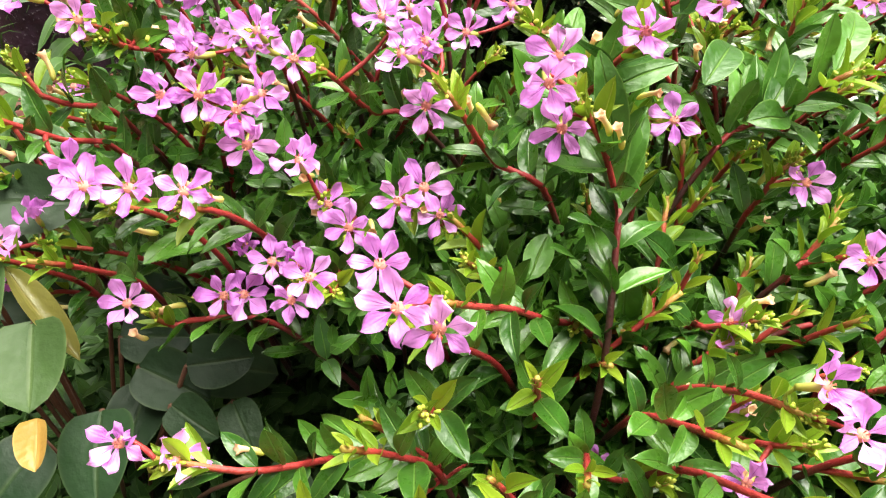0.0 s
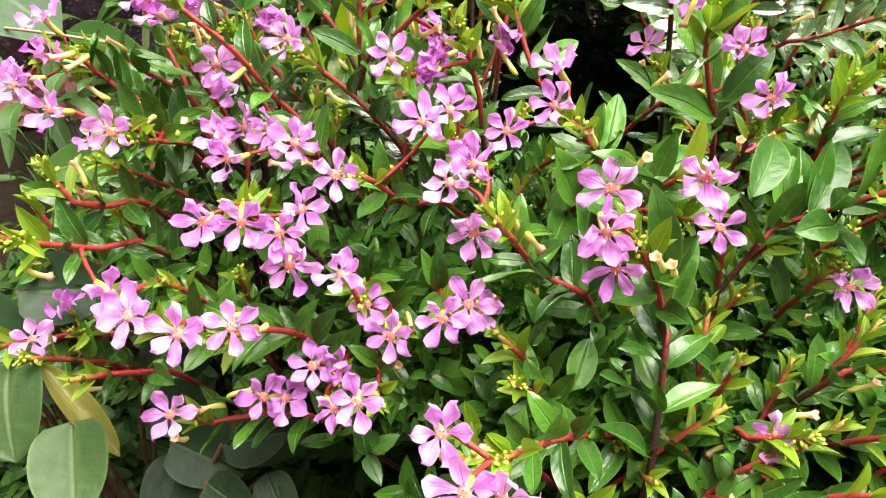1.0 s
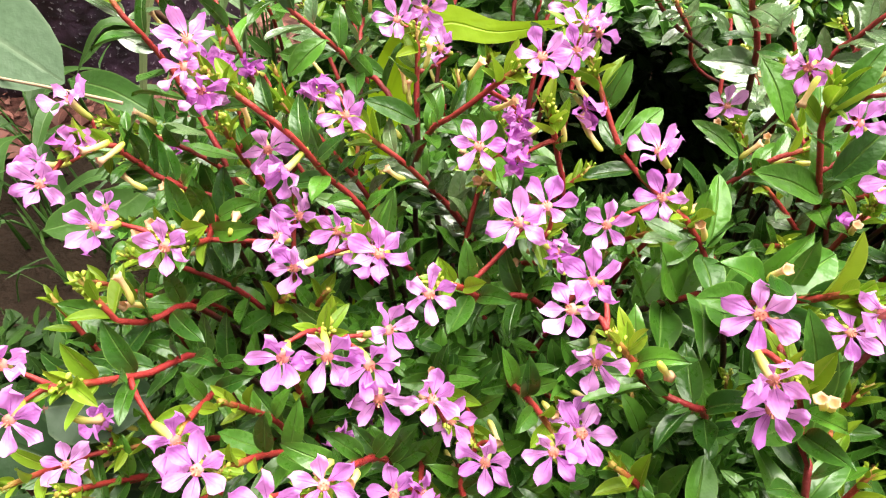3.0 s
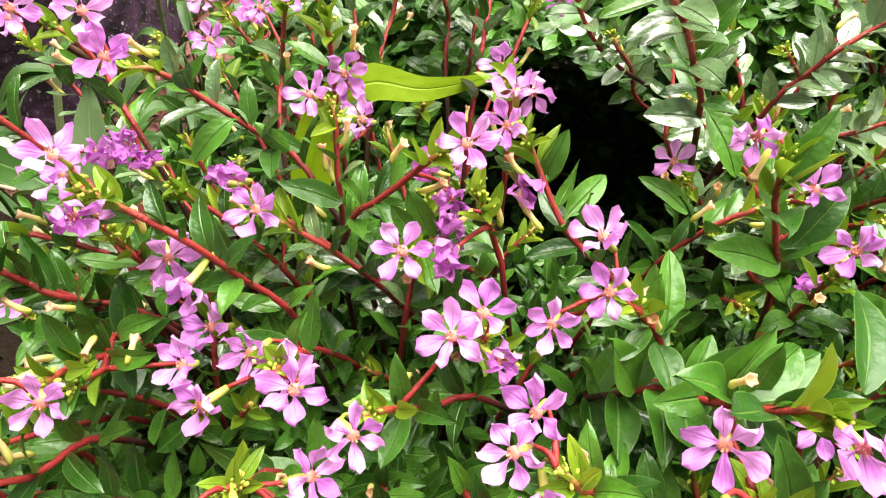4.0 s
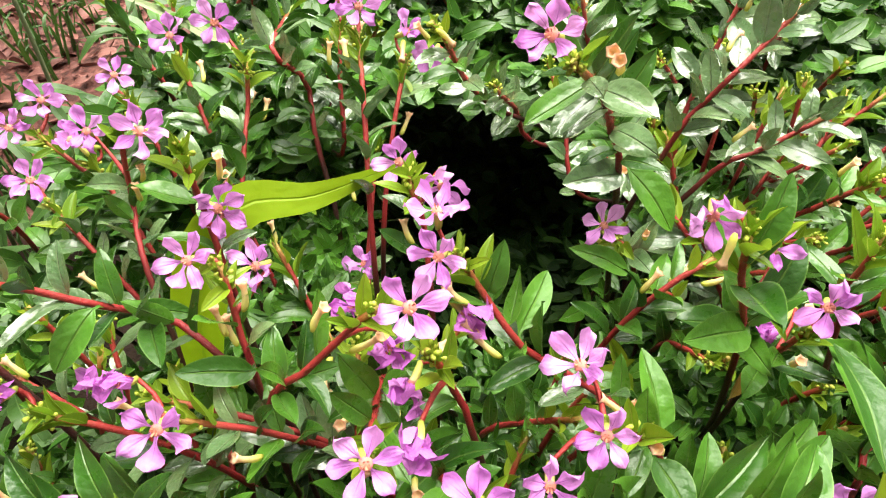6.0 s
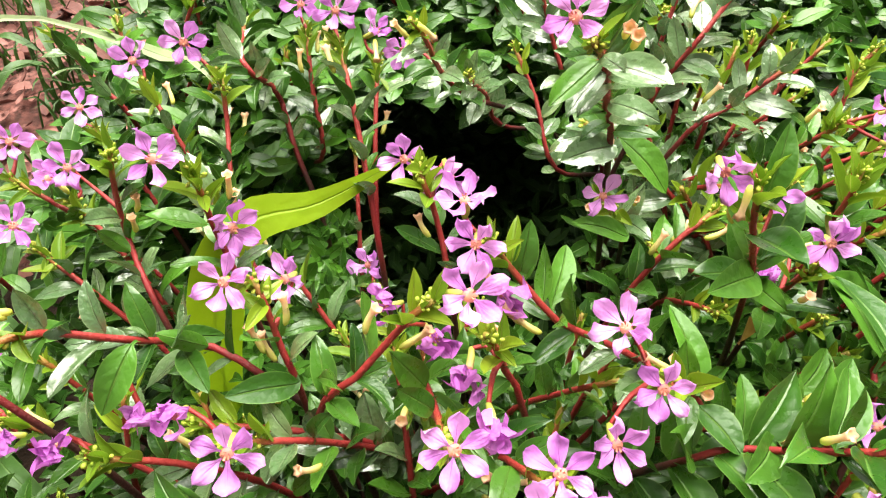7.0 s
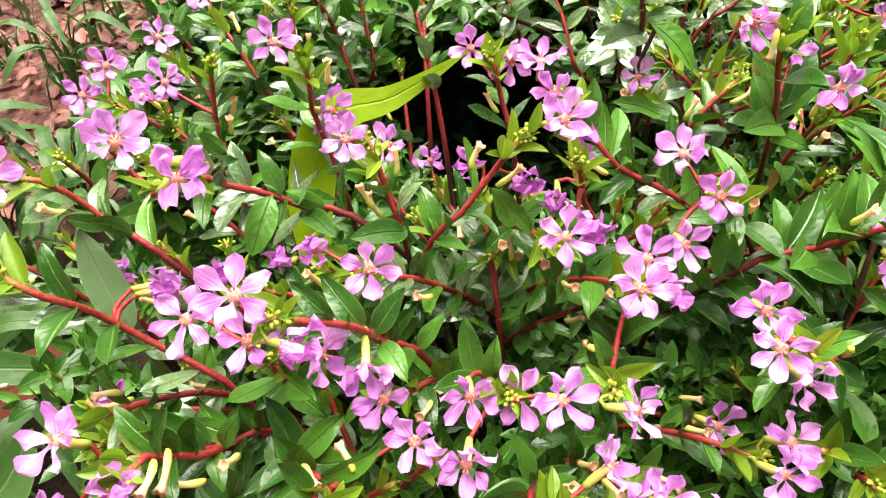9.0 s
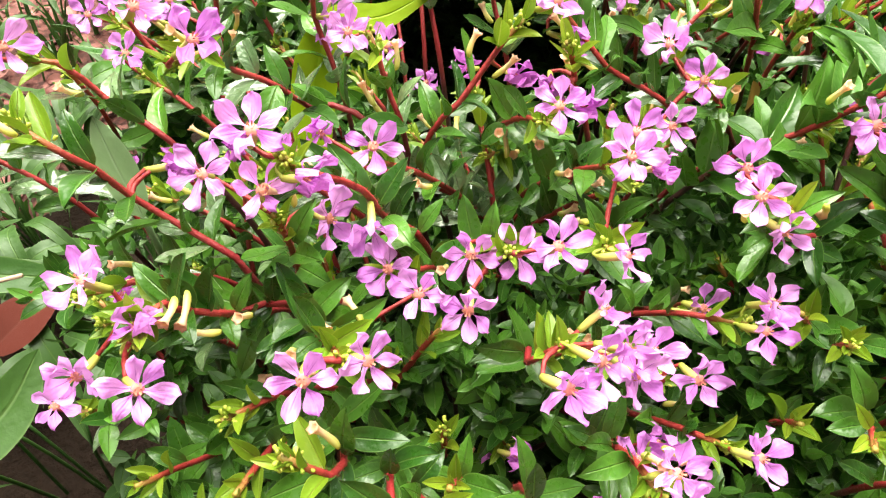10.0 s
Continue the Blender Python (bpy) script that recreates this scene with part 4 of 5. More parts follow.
branch([(-0.146, 0.384, 0.257), (-0.165, 0.399, 0.290), (-0.183, 0.413, 0.307)],
       [(-0.186, 0.416, 0.316, -0.15, -0.59, 0.79)], spent=2, buds=6, seed=74, leaf=0.016, gap=0.006, kind="oval")
branch([(0.004, 0.332, 0.291), (0.014, 0.358, 0.326), (0.023, 0.384, 0.344)],
       [(0.025, 0.387, 0.353, -0.27, -0.60, 0.75)], spent=2, buds=4, seed=75, leaf=0.016, gap=0.006, kind="oval")
branch([(0.016, 0.406, 0.273), (0.023, 0.419, 0.305), (0.030, 0.431, 0.321)],
       [(0.031, 0.435, 0.330, -0.19, -0.62, 0.76)], spent=3, buds=8, seed=76, leaf=0.016, gap=0.006, kind="oval")
branch([(0.018, 0.362, 0.266), (0.033, 0.383, 0.299), (0.048, 0.403, 0.316)],
       [(0.050, 0.407, 0.325, 0.19, -0.67, 0.72)], spent=2, buds=8, seed=77, leaf=0.016, gap=0.006, kind="oval")
branch([(-0.054, 0.417, 0.267), (-0.059, 0.431, 0.293), (-0.063, 0.444, 0.303)],
       [(-0.064, 0.448, 0.312, 0.19, -0.59, 0.79)], spent=1, buds=6, seed=78, leaf=0.016, gap=0.006, kind="oval")
branch([(-0.034, 0.406, 0.269), (-0.036, 0.427, 0.298), (-0.038, 0.448, 0.312)],
       [(-0.038, 0.452, 0.321, -0.31, -0.52, 0.79)], spent=1, buds=4, seed=79, leaf=0.016, gap=0.006, kind="oval")
branch([(-0.015, 0.266, 0.235), (-0.018, 0.294, 0.261), (-0.021, 0.323, 0.271)],
       [], spent=1, buds=4, seed=80)
branch([(-0.025, 0.271, 0.263), (-0.051, 0.282, 0.294), (-0.077, 0.294, 0.309)],
       [(-0.085, 0.298, 0.316, -0.58, -0.29, 0.76, 0.0068)], spent=2, buds=4, seed=81)
branch([(-0.034, 0.393, 0.244), (-0.034, 0.417, 0.273), (-0.034, 0.440, 0.287)],
       [], spent=3, buds=6, seed=82, leaf=0.016, gap=0.006, kind="oval")
branch([(-0.030, 0.364, 0.237), (-0.034, 0.385, 0.267), (-0.037, 0.406, 0.281)],
       [], spent=3, buds=8, seed=83, leaf=0.016, gap=0.006, kind="oval")
branch([(0.006, 0.362, 0.222), (0.020, 0.384, 0.257), (0.033, 0.406, 0.275)],
       [], spent=2, buds=6, seed=84, leaf=0.016, gap=0.006, kind="oval")
branch([(-0.031, 0.256, 0.269), (-0.023, 0.272, 0.298), (-0.016, 0.287, 0.310)],
       [(-0.015, 0.291, 0.319, -0.70, -0.12, 0.70, 0.0068)], spent=2, buds=6, seed=85)
branch([(0.007, 0.282, 0.260), (-0.009, 0.276, 0.286), (-0.025, 0.269, 0.297)],
       [], spent=2, buds=6, seed=86)
branch([(-0.011, 0.230, 0.216), (-0.004, 0.209, 0.247), (0.003, 0.187, 0.262)],
       [(-0.001, 0.184, 0.273, -0.08, -0.77, 0.64)], spent=1, buds=4, seed=87)
branch([(-0.089, 0.308, 0.240), (-0.107, 0.324, 0.273), (-0.125, 0.340, 0.291)],
       [(-0.129, 0.342, 0.300, -0.11, -0.39, 0.91, 0.0068)], spent=2, buds=6, seed=88)
branch([(-0.101, 0.294, 0.226), (-0.125, 0.305, 0.253), (-0.149, 0.317, 0.264)],
       [(-0.152, 0.319, 0.273, 0.08, -0.47, 0.88, 0.0068)], spent=2, buds=4, seed=89)
branch([(-0.125, 0.293, 0.235), (-0.143, 0.294, 0.271), (-0.161, 0.295, 0.291)],
       [], spent=1, buds=6, seed=90)
branch([(-0.158, 0.309, 0.186), (-0.172, 0.311, 0.219), (-0.187, 0.312, 0.237)],
       [(-0.191, 0.313, 0.246, 0.21, -0.51, 0.84)], spent=3, buds=6, seed=91)
branch([(-0.094, 0.264, 0.176), (-0.117, 0.268, 0.205), (-0.141, 0.272, 0.218)],
       [], spent=2, buds=8, seed=92)
branch([(-0.041, 0.248, 0.160), (-0.055, 0.231, 0.191), (-0.069, 0.213, 0.206)],
       [(-0.072, 0.210, 0.215, 0.08, -0.54, 0.84, 0.0068)], spent=3, buds=8, seed=93)
branch([(-0.053, 0.237, 0.200), (-0.065, 0.217, 0.227), (-0.076, 0.197, 0.239)],
       [(-0.078, 0.194, 0.248, 0.10, -0.69, 0.72, 0.0068)], spent=1, buds=4, seed=94)


# ---- leafy branches without flowers, between the others ----
def in_bush(x, y):
    if ((x - 0.062) / 0.044) ** 2 + ((y - 0.340) / 0.046) ** 2 < 1:
        return False
    if ((x + 0.085) / 0.06) ** 2 + ((y - 0.115) / 0.045) ** 2 < 1:
        return False
    left = -0.13 if y < 0.165 else (-0.180 if y < 0.36 else -0.165 + (y - 0.36) * 0.75)
    return left < x < 0.30 and 0.05 < y < 0.62


fill = random.Random(11)
spots = [Vector((p[0], p[1])) for p in TIPS]
made = 0
for _ in range(6000):
    x, y = fill.uniform(-0.2, 0.24), fill.uniform(0.05, 0.54)
    far = y > 0.36
    front = x > -0.01 and y < 0.27
    if not in_bush(x, y) or any((q - Vector((x, y))).length < ((0.019 if x > 0.06 else 0.024) if far else 0.0142 if front else 0.016) for q in spots):
        continue
    spots.append(Vector((x, y)))
    made += 1
    if made > 225:
        break
    low = fill.uniform(0.262, 0.298) + (0.012 if y > 0.36 or x > 0.12 else 0.0)
    crowns = crown_of((x, y, 0))
    c = crowns[0]
    out = Vector((x - c[0], y - c[1], 0))
    out = out.normalized() if out.length > 1e-4 else Vector((1, 0, 0))
    tip = Vector((x, y, low))
    if in_gap(tip) or in_gap(tip - Vector((0, 0, 0.02))):
        continue
    base = tip - out * fill.uniform(0.01, 0.035) - Vector((fill.gauss(0, 0.008), fill.gauss(0, 0.008), fill.uniform(0.035, 0.055)))
    look_of = dict(buds=fill.choice((0, 0, 3)), leaf=0.0145 if far else fill.uniform(0.0155, 0.019), kind="oval" if far else fill.choice(("lance", "oval")))
    # none leans out over the back edge of the gap
    if (0.090 < x < 0.128 and 0.424 < y < 0.478) or (0.02 < x < 0.045 and 0.395 < y < 0.415):
        continue
    shoot([base, (tip + base) / 2 + Vector((0, 0, 0.004)), tip], seed=1000 + made, root=crowns, spent=0, gap=0.0075 if far else 0.0095, **look_of)


# ---- the open flowers stand clear: leaves that would hang before their faces are left off ----
faces_out = []
for ob in bpy.data.objects:
    if ob.name.split(".")[0] == "flower":
        faces_out.append((ob.matrix_basis.translation.copy(), ob.matrix_basis.to_3x3().col[2].normalized()))
view_out = Vector((-0.10, -0.66, 0.74)).normalized()
feet = np.array([tuple(a + n * 0.001) for a, n in faces_out for _ in (0, 1)])
ways = np.array([tuple(w) for a, n in faces_out for w in (n, view_out)])
for ob in [ob for ob in bpy.data.objects if ob.name.split(".")[0] == "leaf" and ob.data.materials[0] != M_YOUNG]:
    for s in (0.35, 0.65, 0.95):
        gap = np.array(ob.matrix_basis @ Vector((0, s, 0))) - feet
        along = (gap * ways).sum(1)
        off = np.linalg.norm(gap - along[:, None] * ways, axis=1)
        if ((along > 0.0015) & (along < 0.04) & (off < 0.007)).any():
            bpy.data.objects.remove(ob)
            break


# ---- the inner foliage under the canopy, darkened in colour for shade, and the shrub's far side ----
LEAF_CUTS = [blade_grid(1.0, 0.45, ellipse, 0.15, 0.4 * k, 0.3 * k, 0.02, 5, 2, k) for k in (-1, 0, 1)]


def in_hole(x, y, grow=1.0):
    return ((x - 0.062) / 0.044) ** 2 + ((y - 0.340) / 0.046) ** 2 < grow


def inner_foliage():
    rng = random.Random(77)
    pieces = []
    for _ in range(50000):
        x, y = rng.uniform(-0.36, 0.46), rng.uniform(0.0, 0.66)
        hole = in_hole(x, y, 1.25)
        pit = x < -0.04 and y < (0.26 if x > -0.17 else 0.36)
        if not (in_bush(min(x, 0.29), min(y, 0.61)) or pit or hole):
            continue
        top = 0.150 + 0.022 * noise.noise((x * 22, y * 22, 7))
        if y < 0.17:
            top -= 0.04
        if x < 0.03 and y < 0.34:
            top -= 0.03
        if pit and not in_bush(x, y):
            top = 0.13 if x > -0.2 else 0.10
        if hole:
            top = 0.07
        z = top - abs(rng.gauss(0, 0.055))
        if in_gap((x, y, z), 1.1):
            continue
        if z < 0.03:
            continue
        d = Vector((rng.gauss(0, 1), rng.gauss(0, 1), rng.uniform(-0.3, 0.8)))
        m = facing((x, y, z), d, (rng.gauss(0, 0.5), rng.gauss(0, 0.5), 1), rng.uniform(0.012, 0.020))
        v, f, u = rng.choice(LEAF_CUTS)
        pieces.append(([m @ Vector(p) for p in v], f, u, 0))
    return joined("inner_foliage", pieces, [M_SHADED_LEAF])


def back_foliage():
    """The rest of the shrub's dome: its top behind and beside the flowers and its sides down to the soil."""
    rng = random.Random(78)
    pieces = []
    for _ in range(52000):
        x, y = rng.uniform(-0.25, 0.66), rng.uniform(-0.05, 0.86)
        out = math.hypot((x - 0.20) / 0.42, (y - 0.40) / 0.42)
        if out > 1 or not (x > 0.24 or y > 0.41) or x < (y - 0.36) * 0.75 - 0.165:
            continue
        top = 0.30 * max(0.0, 1 - max(0.0, out - 0.55) ** 2 / 0.26) ** 0.5 + 0.02 * noise.noise((x * 14, y * 14, 2))
        z = top - abs(rng.gauss(0, 0.045)) - (0.015 if y < 0.5 and x < 0.24 else 0.0)
        if out > 0.8:
            z = rng.uniform(0.02, max(0.03, top))
        if z < 0.015 or in_gap((x, y, z)):
            continue
        d = Vector((rng.gauss(0, 1), rng.gauss(0, 1), rng.uniform(-0.1, 0.9)))
        m = facing((x, y, z), d, (rng.gauss(0, 0.4), rng.gauss(0, 0.4) - 0.2, 1), rng.uniform(0.013, 0.022))
        v, f, u = rng.choice(LEAF_CUTS)
        pieces.append(([m @ Vector(p) for p in v], f, u, 0))
    return joined("back_foliage", pieces, [M_FAR])


def middle_foliage():
    """Short leafy side twigs just under the top of the canopy: opposite pairs, each pair turned from the last."""
    rng = random.Random(79)
    cuts = [blade_grid(1.0, w, lance, 0.18, 0.4 * k, 0.3 * k, 0.02, 5, 2, k) for k, w in ((-1, 0.40), (0, 0.44), (1, 0.48))]
    pieces = []
    for k in range(2500):
        front = k < 550
        x, y = (rng.uniform(0.0, 0.20), rng.uniform(0.08, 0.21)) if front else (rng.uniform(-0.185, 0.26), rng.uniform(0.06, 0.60))
        z = 0.260 + 0.024 * noise.noise((x * 16, y * 16, 5)) - abs(rng.gauss(0, 0.016)) - (0.022 if y < 0.14 else 0.0)
        if not in_bush(x, y) or in_gap((x, y, z), 1.25) or (y < 0.118 and x < 0.05) or (x < -0.06 and y < 0.20):
            continue
        way = Vector((rng.gauss(0, 0.45), rng.gauss(-0.1, 0.45), 1)).normalized()
        turn, p = rng.uniform(0, 6.28), Vector((x, y, z))
        a = way.orthogonal().normalized()
        b = way.cross(a)
        for k in range(rng.choice((3, 4))):
            for half in (0, 1):
                if rng.random() < 0.1:
                    continue
                ang = turn + math.pi * half
                out = a * math.cos(ang) + b * math.sin(ang)
                d = out * min(1.0, 0.5 + 0.2 * k) + way * (0.75 - 0.15 * k)
                m = facing(p, d, way - out * 0.3 + Vector((rng.gauss(0, 0.2), rng.gauss(-0.1, 0.2), 0)), min(1.0, 0.55 + 0.2 * k) * rng.uniform(0.0125, 0.0175) * (1.18 if front else 1.0))
                v, f, u = rng.choice(cuts)
                if not in_gap(m @ Vector((0, 0.6, 0))):
                    pieces.append(([m @ Vector(q) for q in v], f, u, 0))
            p = p - way * rng.uniform(0.005, 0.008)
            turn += math.pi / 2 + rng.uniform(-0.25, 0.25)
    return joined("middle_foliage", pieces, [M_FAR])


tagged(new("middle_foliage", middle_foliage()), "glossy green leaves on side twigs within the shrub", "foliage", kind="stuff")
tagged(new("inner_foliage", inner_foliage()), "dense leaves deep inside the shrub, their green darkened for shade", "foliage", kind="stuff")
tagged(new("back_foliage", back_foliage()), "small glossy green leaves on the shrub's far side", "foliage", kind="stuff")


# ---- tree trunk behind the shrub ----
def tree_trunk():
    v, f, u = [], [], []
    rows, cols = 40, 48
    for j in range(rows):
        z = -0.03 + j * 0.05
        for i in range(cols):
            a = 2 * math.pi * i / cols
            n = Vector((math.cos(a), math.sin(a), 0))
            r = 0.165 + 0.025 * math.exp(-max(0, z) / 0.07) * (0.6 + 0.4 * math.sin(a * 5 + 1)) + 0.014 * noise.noise((n.x * 5, n.y * 5, z * 3)) + 0.006 * noise.noise((n.x * 20, n.y * 20, z * 14))
            v.append((-0.43 + n.x * r, 0.90 + n.y * r, z)), u.append((i / cols, z))
    for j in range(rows - 1):
        for i in range(cols):
            k = (i + 1) % cols
            f.append((j * cols + i, j * cols + k, (j + 1) * cols + k, (j + 1) * cols + i))
    f.append(tuple((rows - 1) * cols + i for i in range(cols)))
    trunk = tagged(new("tree_trunk", mesh_of("tree_trunk", v, f, u, [M_ROCK])), "dark purplish tree trunk flecked with pale lichen", "tree trunk")
    pts = [(-0.20, 0.80, 0.0), (-0.285, 0.775, 0.05), (-0.33, 0.745, 0.14), (-0.31, 0.75, 0.25), (-0.35, 0.73, 0.36)]
    line, _ = spline(pts, 24)
    hang("creeper_stem", joined("creeper_stem", [(*tube(line, [0.004] * 24, 6), 0)], [M_TWIG]), trunk, Matrix(), "thin brown creeper stem")


tree_trunk()

# ---- the long lime-green blade across the gap ----
LIME_LINE = [(-0.085, 0.312, 0.15), (-0.070, 0.325, 0.235), (-0.056, 0.338, 0.295), (-0.036, 0.347, 0.316), (-0.010, 0.345, 0.313), (0.024, 0.338, 0.323)]
lime = new("grass_leaf")
lime.empty_display_size = 0.01
tagged(lime, "bright lime-green lance-shaped grass leaf bent over the gap", "leaf")
hang("blade", joined("blade", [(*ribbon(LIME_LINE, 0.0195, (0.15, -0.75, 0.62), shape=lambda s: 0.34 if s < 0.36 else 0.34 + 0.66 * min(1.0, (s - 0.36) / 0.24) if s < 0.68 else max(0.0, (1 - s) / 0.32) ** 0.95, count=48, fold=0.03, curl=0.05), 0)], [M_LIME]), lime, Matrix())
rib_line, _ = spline([Vector(q) + Vector((-0.0001, 0.00055, -0.00045)) for q in LIME_LINE], 40)
hang("midrib", joined("midrib", [(*tube(rib_line, [0.0006 * (1 - 0.8 * k / 39) for k in range(40)], 5), 0)], [M_LIME]), lime, Matrix(), "thin raised midrib")

M_BROAD_PALE = leaf_material("pale_broad_leaf", (0.075, 0.13, 0.07), (0.11, 0.175, 0.095), (0.16, 0.22, 0.135), rough=(0.5, 0.65), spec=0.3)

# ---- a pale broad leaf and a dry stalk at the shrub's edge ----
PALE_LINE = [(-0.40, 0.50, 0.10), (-0.345, 0.47, 0.235), (-0.29, 0.435, 0.268), (-0.234, 0.402, 0.252)]
pale = new("pale_leaf")
pale.empty_display_size = 0.01
tagged(pale, "large pale grey-green leaf hanging over the soil", "leaf")
hang("blade", joined("blade", [(*ribbon(PALE_LINE, 0.075, (0.1, -0.5, 0.85), shape=lambda s: 0.06 if s < 0.3 else heart((s - 0.3) / 0.7), count=24, fold=0.06, curl=0.12), 0)], [M_BROAD_PALE]), pale, Matrix())
rib_line, _ = spline([Vector(q) + Vector((0.0, 0.0004, -0.0006)) for q in PALE_LINE], 30)
hang("midrib", joined("midrib", [(*tube(rib_line, [0.0016 * (1 - 0.8 * k / 29) for k in range(30)], 6), 0)], [M_BROAD_PALE]), pale, Matrix(), "thick pale midrib and stalk")
line, _ = spline([(-0.44, 0.56, 0.12), (-0.36, 0.478, 0.215), (-0.26, 0.398, 0.258), (-0.21, 0.361, 0.276), (-0.175, 0.335, 0.288)], 26)
thing_mesh("dry_stalk", [(*tube(line, [0.0008] * 26, 6), 0)], [material("dry_straw", lambda nt: blend(nt, grain(nt, 200.0), (0.34, 0.22, 0.14), (0.50, 0.36, 0.26)), rough=0.6)],
           "thin straw-coloured dry grass stalk", "grass stalk")
thing_mesh("arching_grass_blade", [(*ribbon([(-0.30, 0.56, 0.0), (-0.235, 0.545, 0.21), (-0.15, 0.532, 0.310), (-0.077, 0.531, 0.314), (-0.042, 0.518, 0.300), (-0.018, 0.488, 0.293), (-0.016, 0.45, 0.313), (-0.012, 0.424, 0.308)], 0.0075, (0.1, -0.6, 0.8),
           shape=lambda s: 0.85 if s < 0.62 else 0.85 - (s - 0.62) * 3.4 if s < 0.78 else 0.3 + (s - 0.78) * 7 if s < 0.88 else (1 - s) / 0.12, count=40), 0)],
           [leaf_material("straw_grass_blade", (0.30, 0.38, 0.17), (0.36, 0.43, 0.20), (0.40, 0.46, 0.25), rough=(0.45, 0.6))], "long pale green grass blade arching over the shrub", "grass blade")




def broad_weed(name_label, root, leaves, mat):
    """A weed with a few broad blades, each on a thin stalk from its root: (foot, middle, tip, width)."""
    plant = new("weed_plant")
    plant.empty_display_size = 0.01
    tagged(plant, name_label, "plant", "weeds on the soil")
    for foot, middle, tip, width in leaves:
        hang("leaf", joined("leaf", [(*ribbon([foot, middle, tip], width, (0.1, -0.6, 0.75), shape=lance, count=16, fold=0.12, curl=0.15), 0)], [mat]), plant, Matrix())
        line, _ = spline([root, Vector(root).lerp(Vector(foot), 0.6) + Vector((0, 0.01, 0.02)), foot], 12)
        hang("stalk", joined("stalk", [(*tube(line, [0.0012] * 12, 6), 0)], [mat]), plant, Matrix())


broad_weed("weed with one pale upright leaf among the cuphea branches", (-0.135, 0.33, 0.0),
           [((-0.134, 0.313, 0.306), (-0.133, 0.3240, 0.319), (-0.131, 0.336, 0.332), 0.0115)],
           leaf_material("pale_weed_leaf", (0.15, 0.25, 0.10), (0.20, 0.31, 0.14), (0.24, 0.34, 0.18), rough=(0.5, 0.65), spec=0.3, glow=0.3))
M_WEED = leaf_material("broad_weed_leaf", (0.03, 0.095, 0.014), (0.08, 0.18, 0.03), (0.15, 0.25, 0.07), rough=(0.4, 0.55), spec=0.4, glow=0.2)
broad_weed("weed with broad light green leaves at the shrub's edge", (-0.25, 0.42, 0.0),
           [((-0.262, 0.362, 0.180), (-0.222, 0.372, 0.186), (-0.196, 0.386, 0.197), 0.026), ((-0.232, 0.405, 0.252), (-0.196, 0.378, 0.262), (-0.160, 0.360, 0.246), 0.017)], M_WEED)

# ---- the broad-leaved creeper at the shrub's foot ----
def creeper():
    plant = new("creeper_plant")
    tagged(plant, "low creeper with large rounded grey-green leaves beside the shrub", "plant")
    root = Vector((-0.17, 0.16, 0.0))
    # middle, length, heading in degrees, lean
    upper = [
        ((-0.140, 0.138, 0.246), 0.034, -75, 0.25), ((-0.120, 0.118, 0.218), 0.036, -80, 0.3), ((-0.150, 0.110, 0.214), 0.036, -120, 0.1),
        ((-0.092, 0.170, 0.204), 0.027, 20, 0.2), ((-0.113, 0.166, 0.194), 0.034, -20, 0.25), ((-0.101, 0.149, 0.192), 0.024, -30, 0.2), ((-0.083, 0.151, 0.184), 0.025, -60, 0.2),
        ((-0.124, 0.186, 0.200), 0.030, 10, 0.1), ((-0.131, 0.156, 0.180), 0.032, -100, 0.2), ((-0.190, 0.196, 0.246), 0.036, -20, 0.15), ((-0.164, 0.156, 0.256), 0.036, -75, 0.45)]
    lower = [
        ((-0.172, 0.194, 0.218), 0.034, -10, 0.2), ((-0.202, 0.166, 0.228), 0.040, 190, 0.1), ((-0.092, 0.182, 0.182), 0.036, 0, 0.2), ((-0.136, 0.212, 0.198), 0.036, 40, 0.2),
        ((-0.158, 0.204, 0.262), 0.034, 15, 0.2), ((-0.062, 0.128, 0.170), 0.030, -40, 0.2), ((-0.075, 0.105, 0.165), 0.032, -90, 0.2), ((-0.110, 0.090, 0.175), 0.036, -120, 0.2), ((-0.205, 0.215, 0.225), 0.040, 120, 0.2)]
    pieces = []
    for k, (mid, size, way, lean) in enumerate(upper + lower):
        a = radians(way)
        d = Vector((math.cos(a), math.sin(a), -0.25))
        d.normalize()
        mid = Vector(mid)
        foot = mid - d * size * 0.5
        m = facing(foot, d, Vector((0.05, -lean - 0.25, 1.0)), size)
        # high front leaves take the copy coloured as lit, the rest the shaded one
        hang("leaf", (BROADS_LIT if mid.z > 0.226 and mid.y < 0.18 else BROADS_SHADED)[k % 4], plant, m)
        stalk, _ = spline([root + Vector((0.002 * k - 0.02, 0.01 * (k % 3), 0)), (root + foot) / 2 + Vector((0, 0, 0.03)), foot], 10)
        pieces.append((*tube(stalk, [0.0011] * 10, 5), 0))
    hang("stem", joined("stem", pieces, [M_TWIG]), plant, Matrix())
    d = Vector((0.1, -0.75, -0.45))
    hang("leaf", blades("leaf", M_YELLOW, 1, heart, 0.72, fold=0.3, nv=10, nu=4)[0], plant, facing((-0.134, 0.122, 0.239), d, (0.1, -0.6, 0.8), 0.017), "withered orange-yellow leaf")
    v, f, u = ribbon([(-0.158, 0.172, 0.259), (-0.146, 0.160, 0.248), (-0.131, 0.148, 0.235)], 0.011, (0.6, -0.2, 0.6), shape=ellipse, count=12, fold=0.5)
    hang("leaf", joined("leaf", [(v, f, u, 0)], [leaf_material("olive_leaf", (0.16, 0.15, 0.03), (0.26, 0.24, 0.05), (0.3, 0.25, 0.08))]), plant, Matrix(), "folded olive-yellow leaf edge")


creeper()

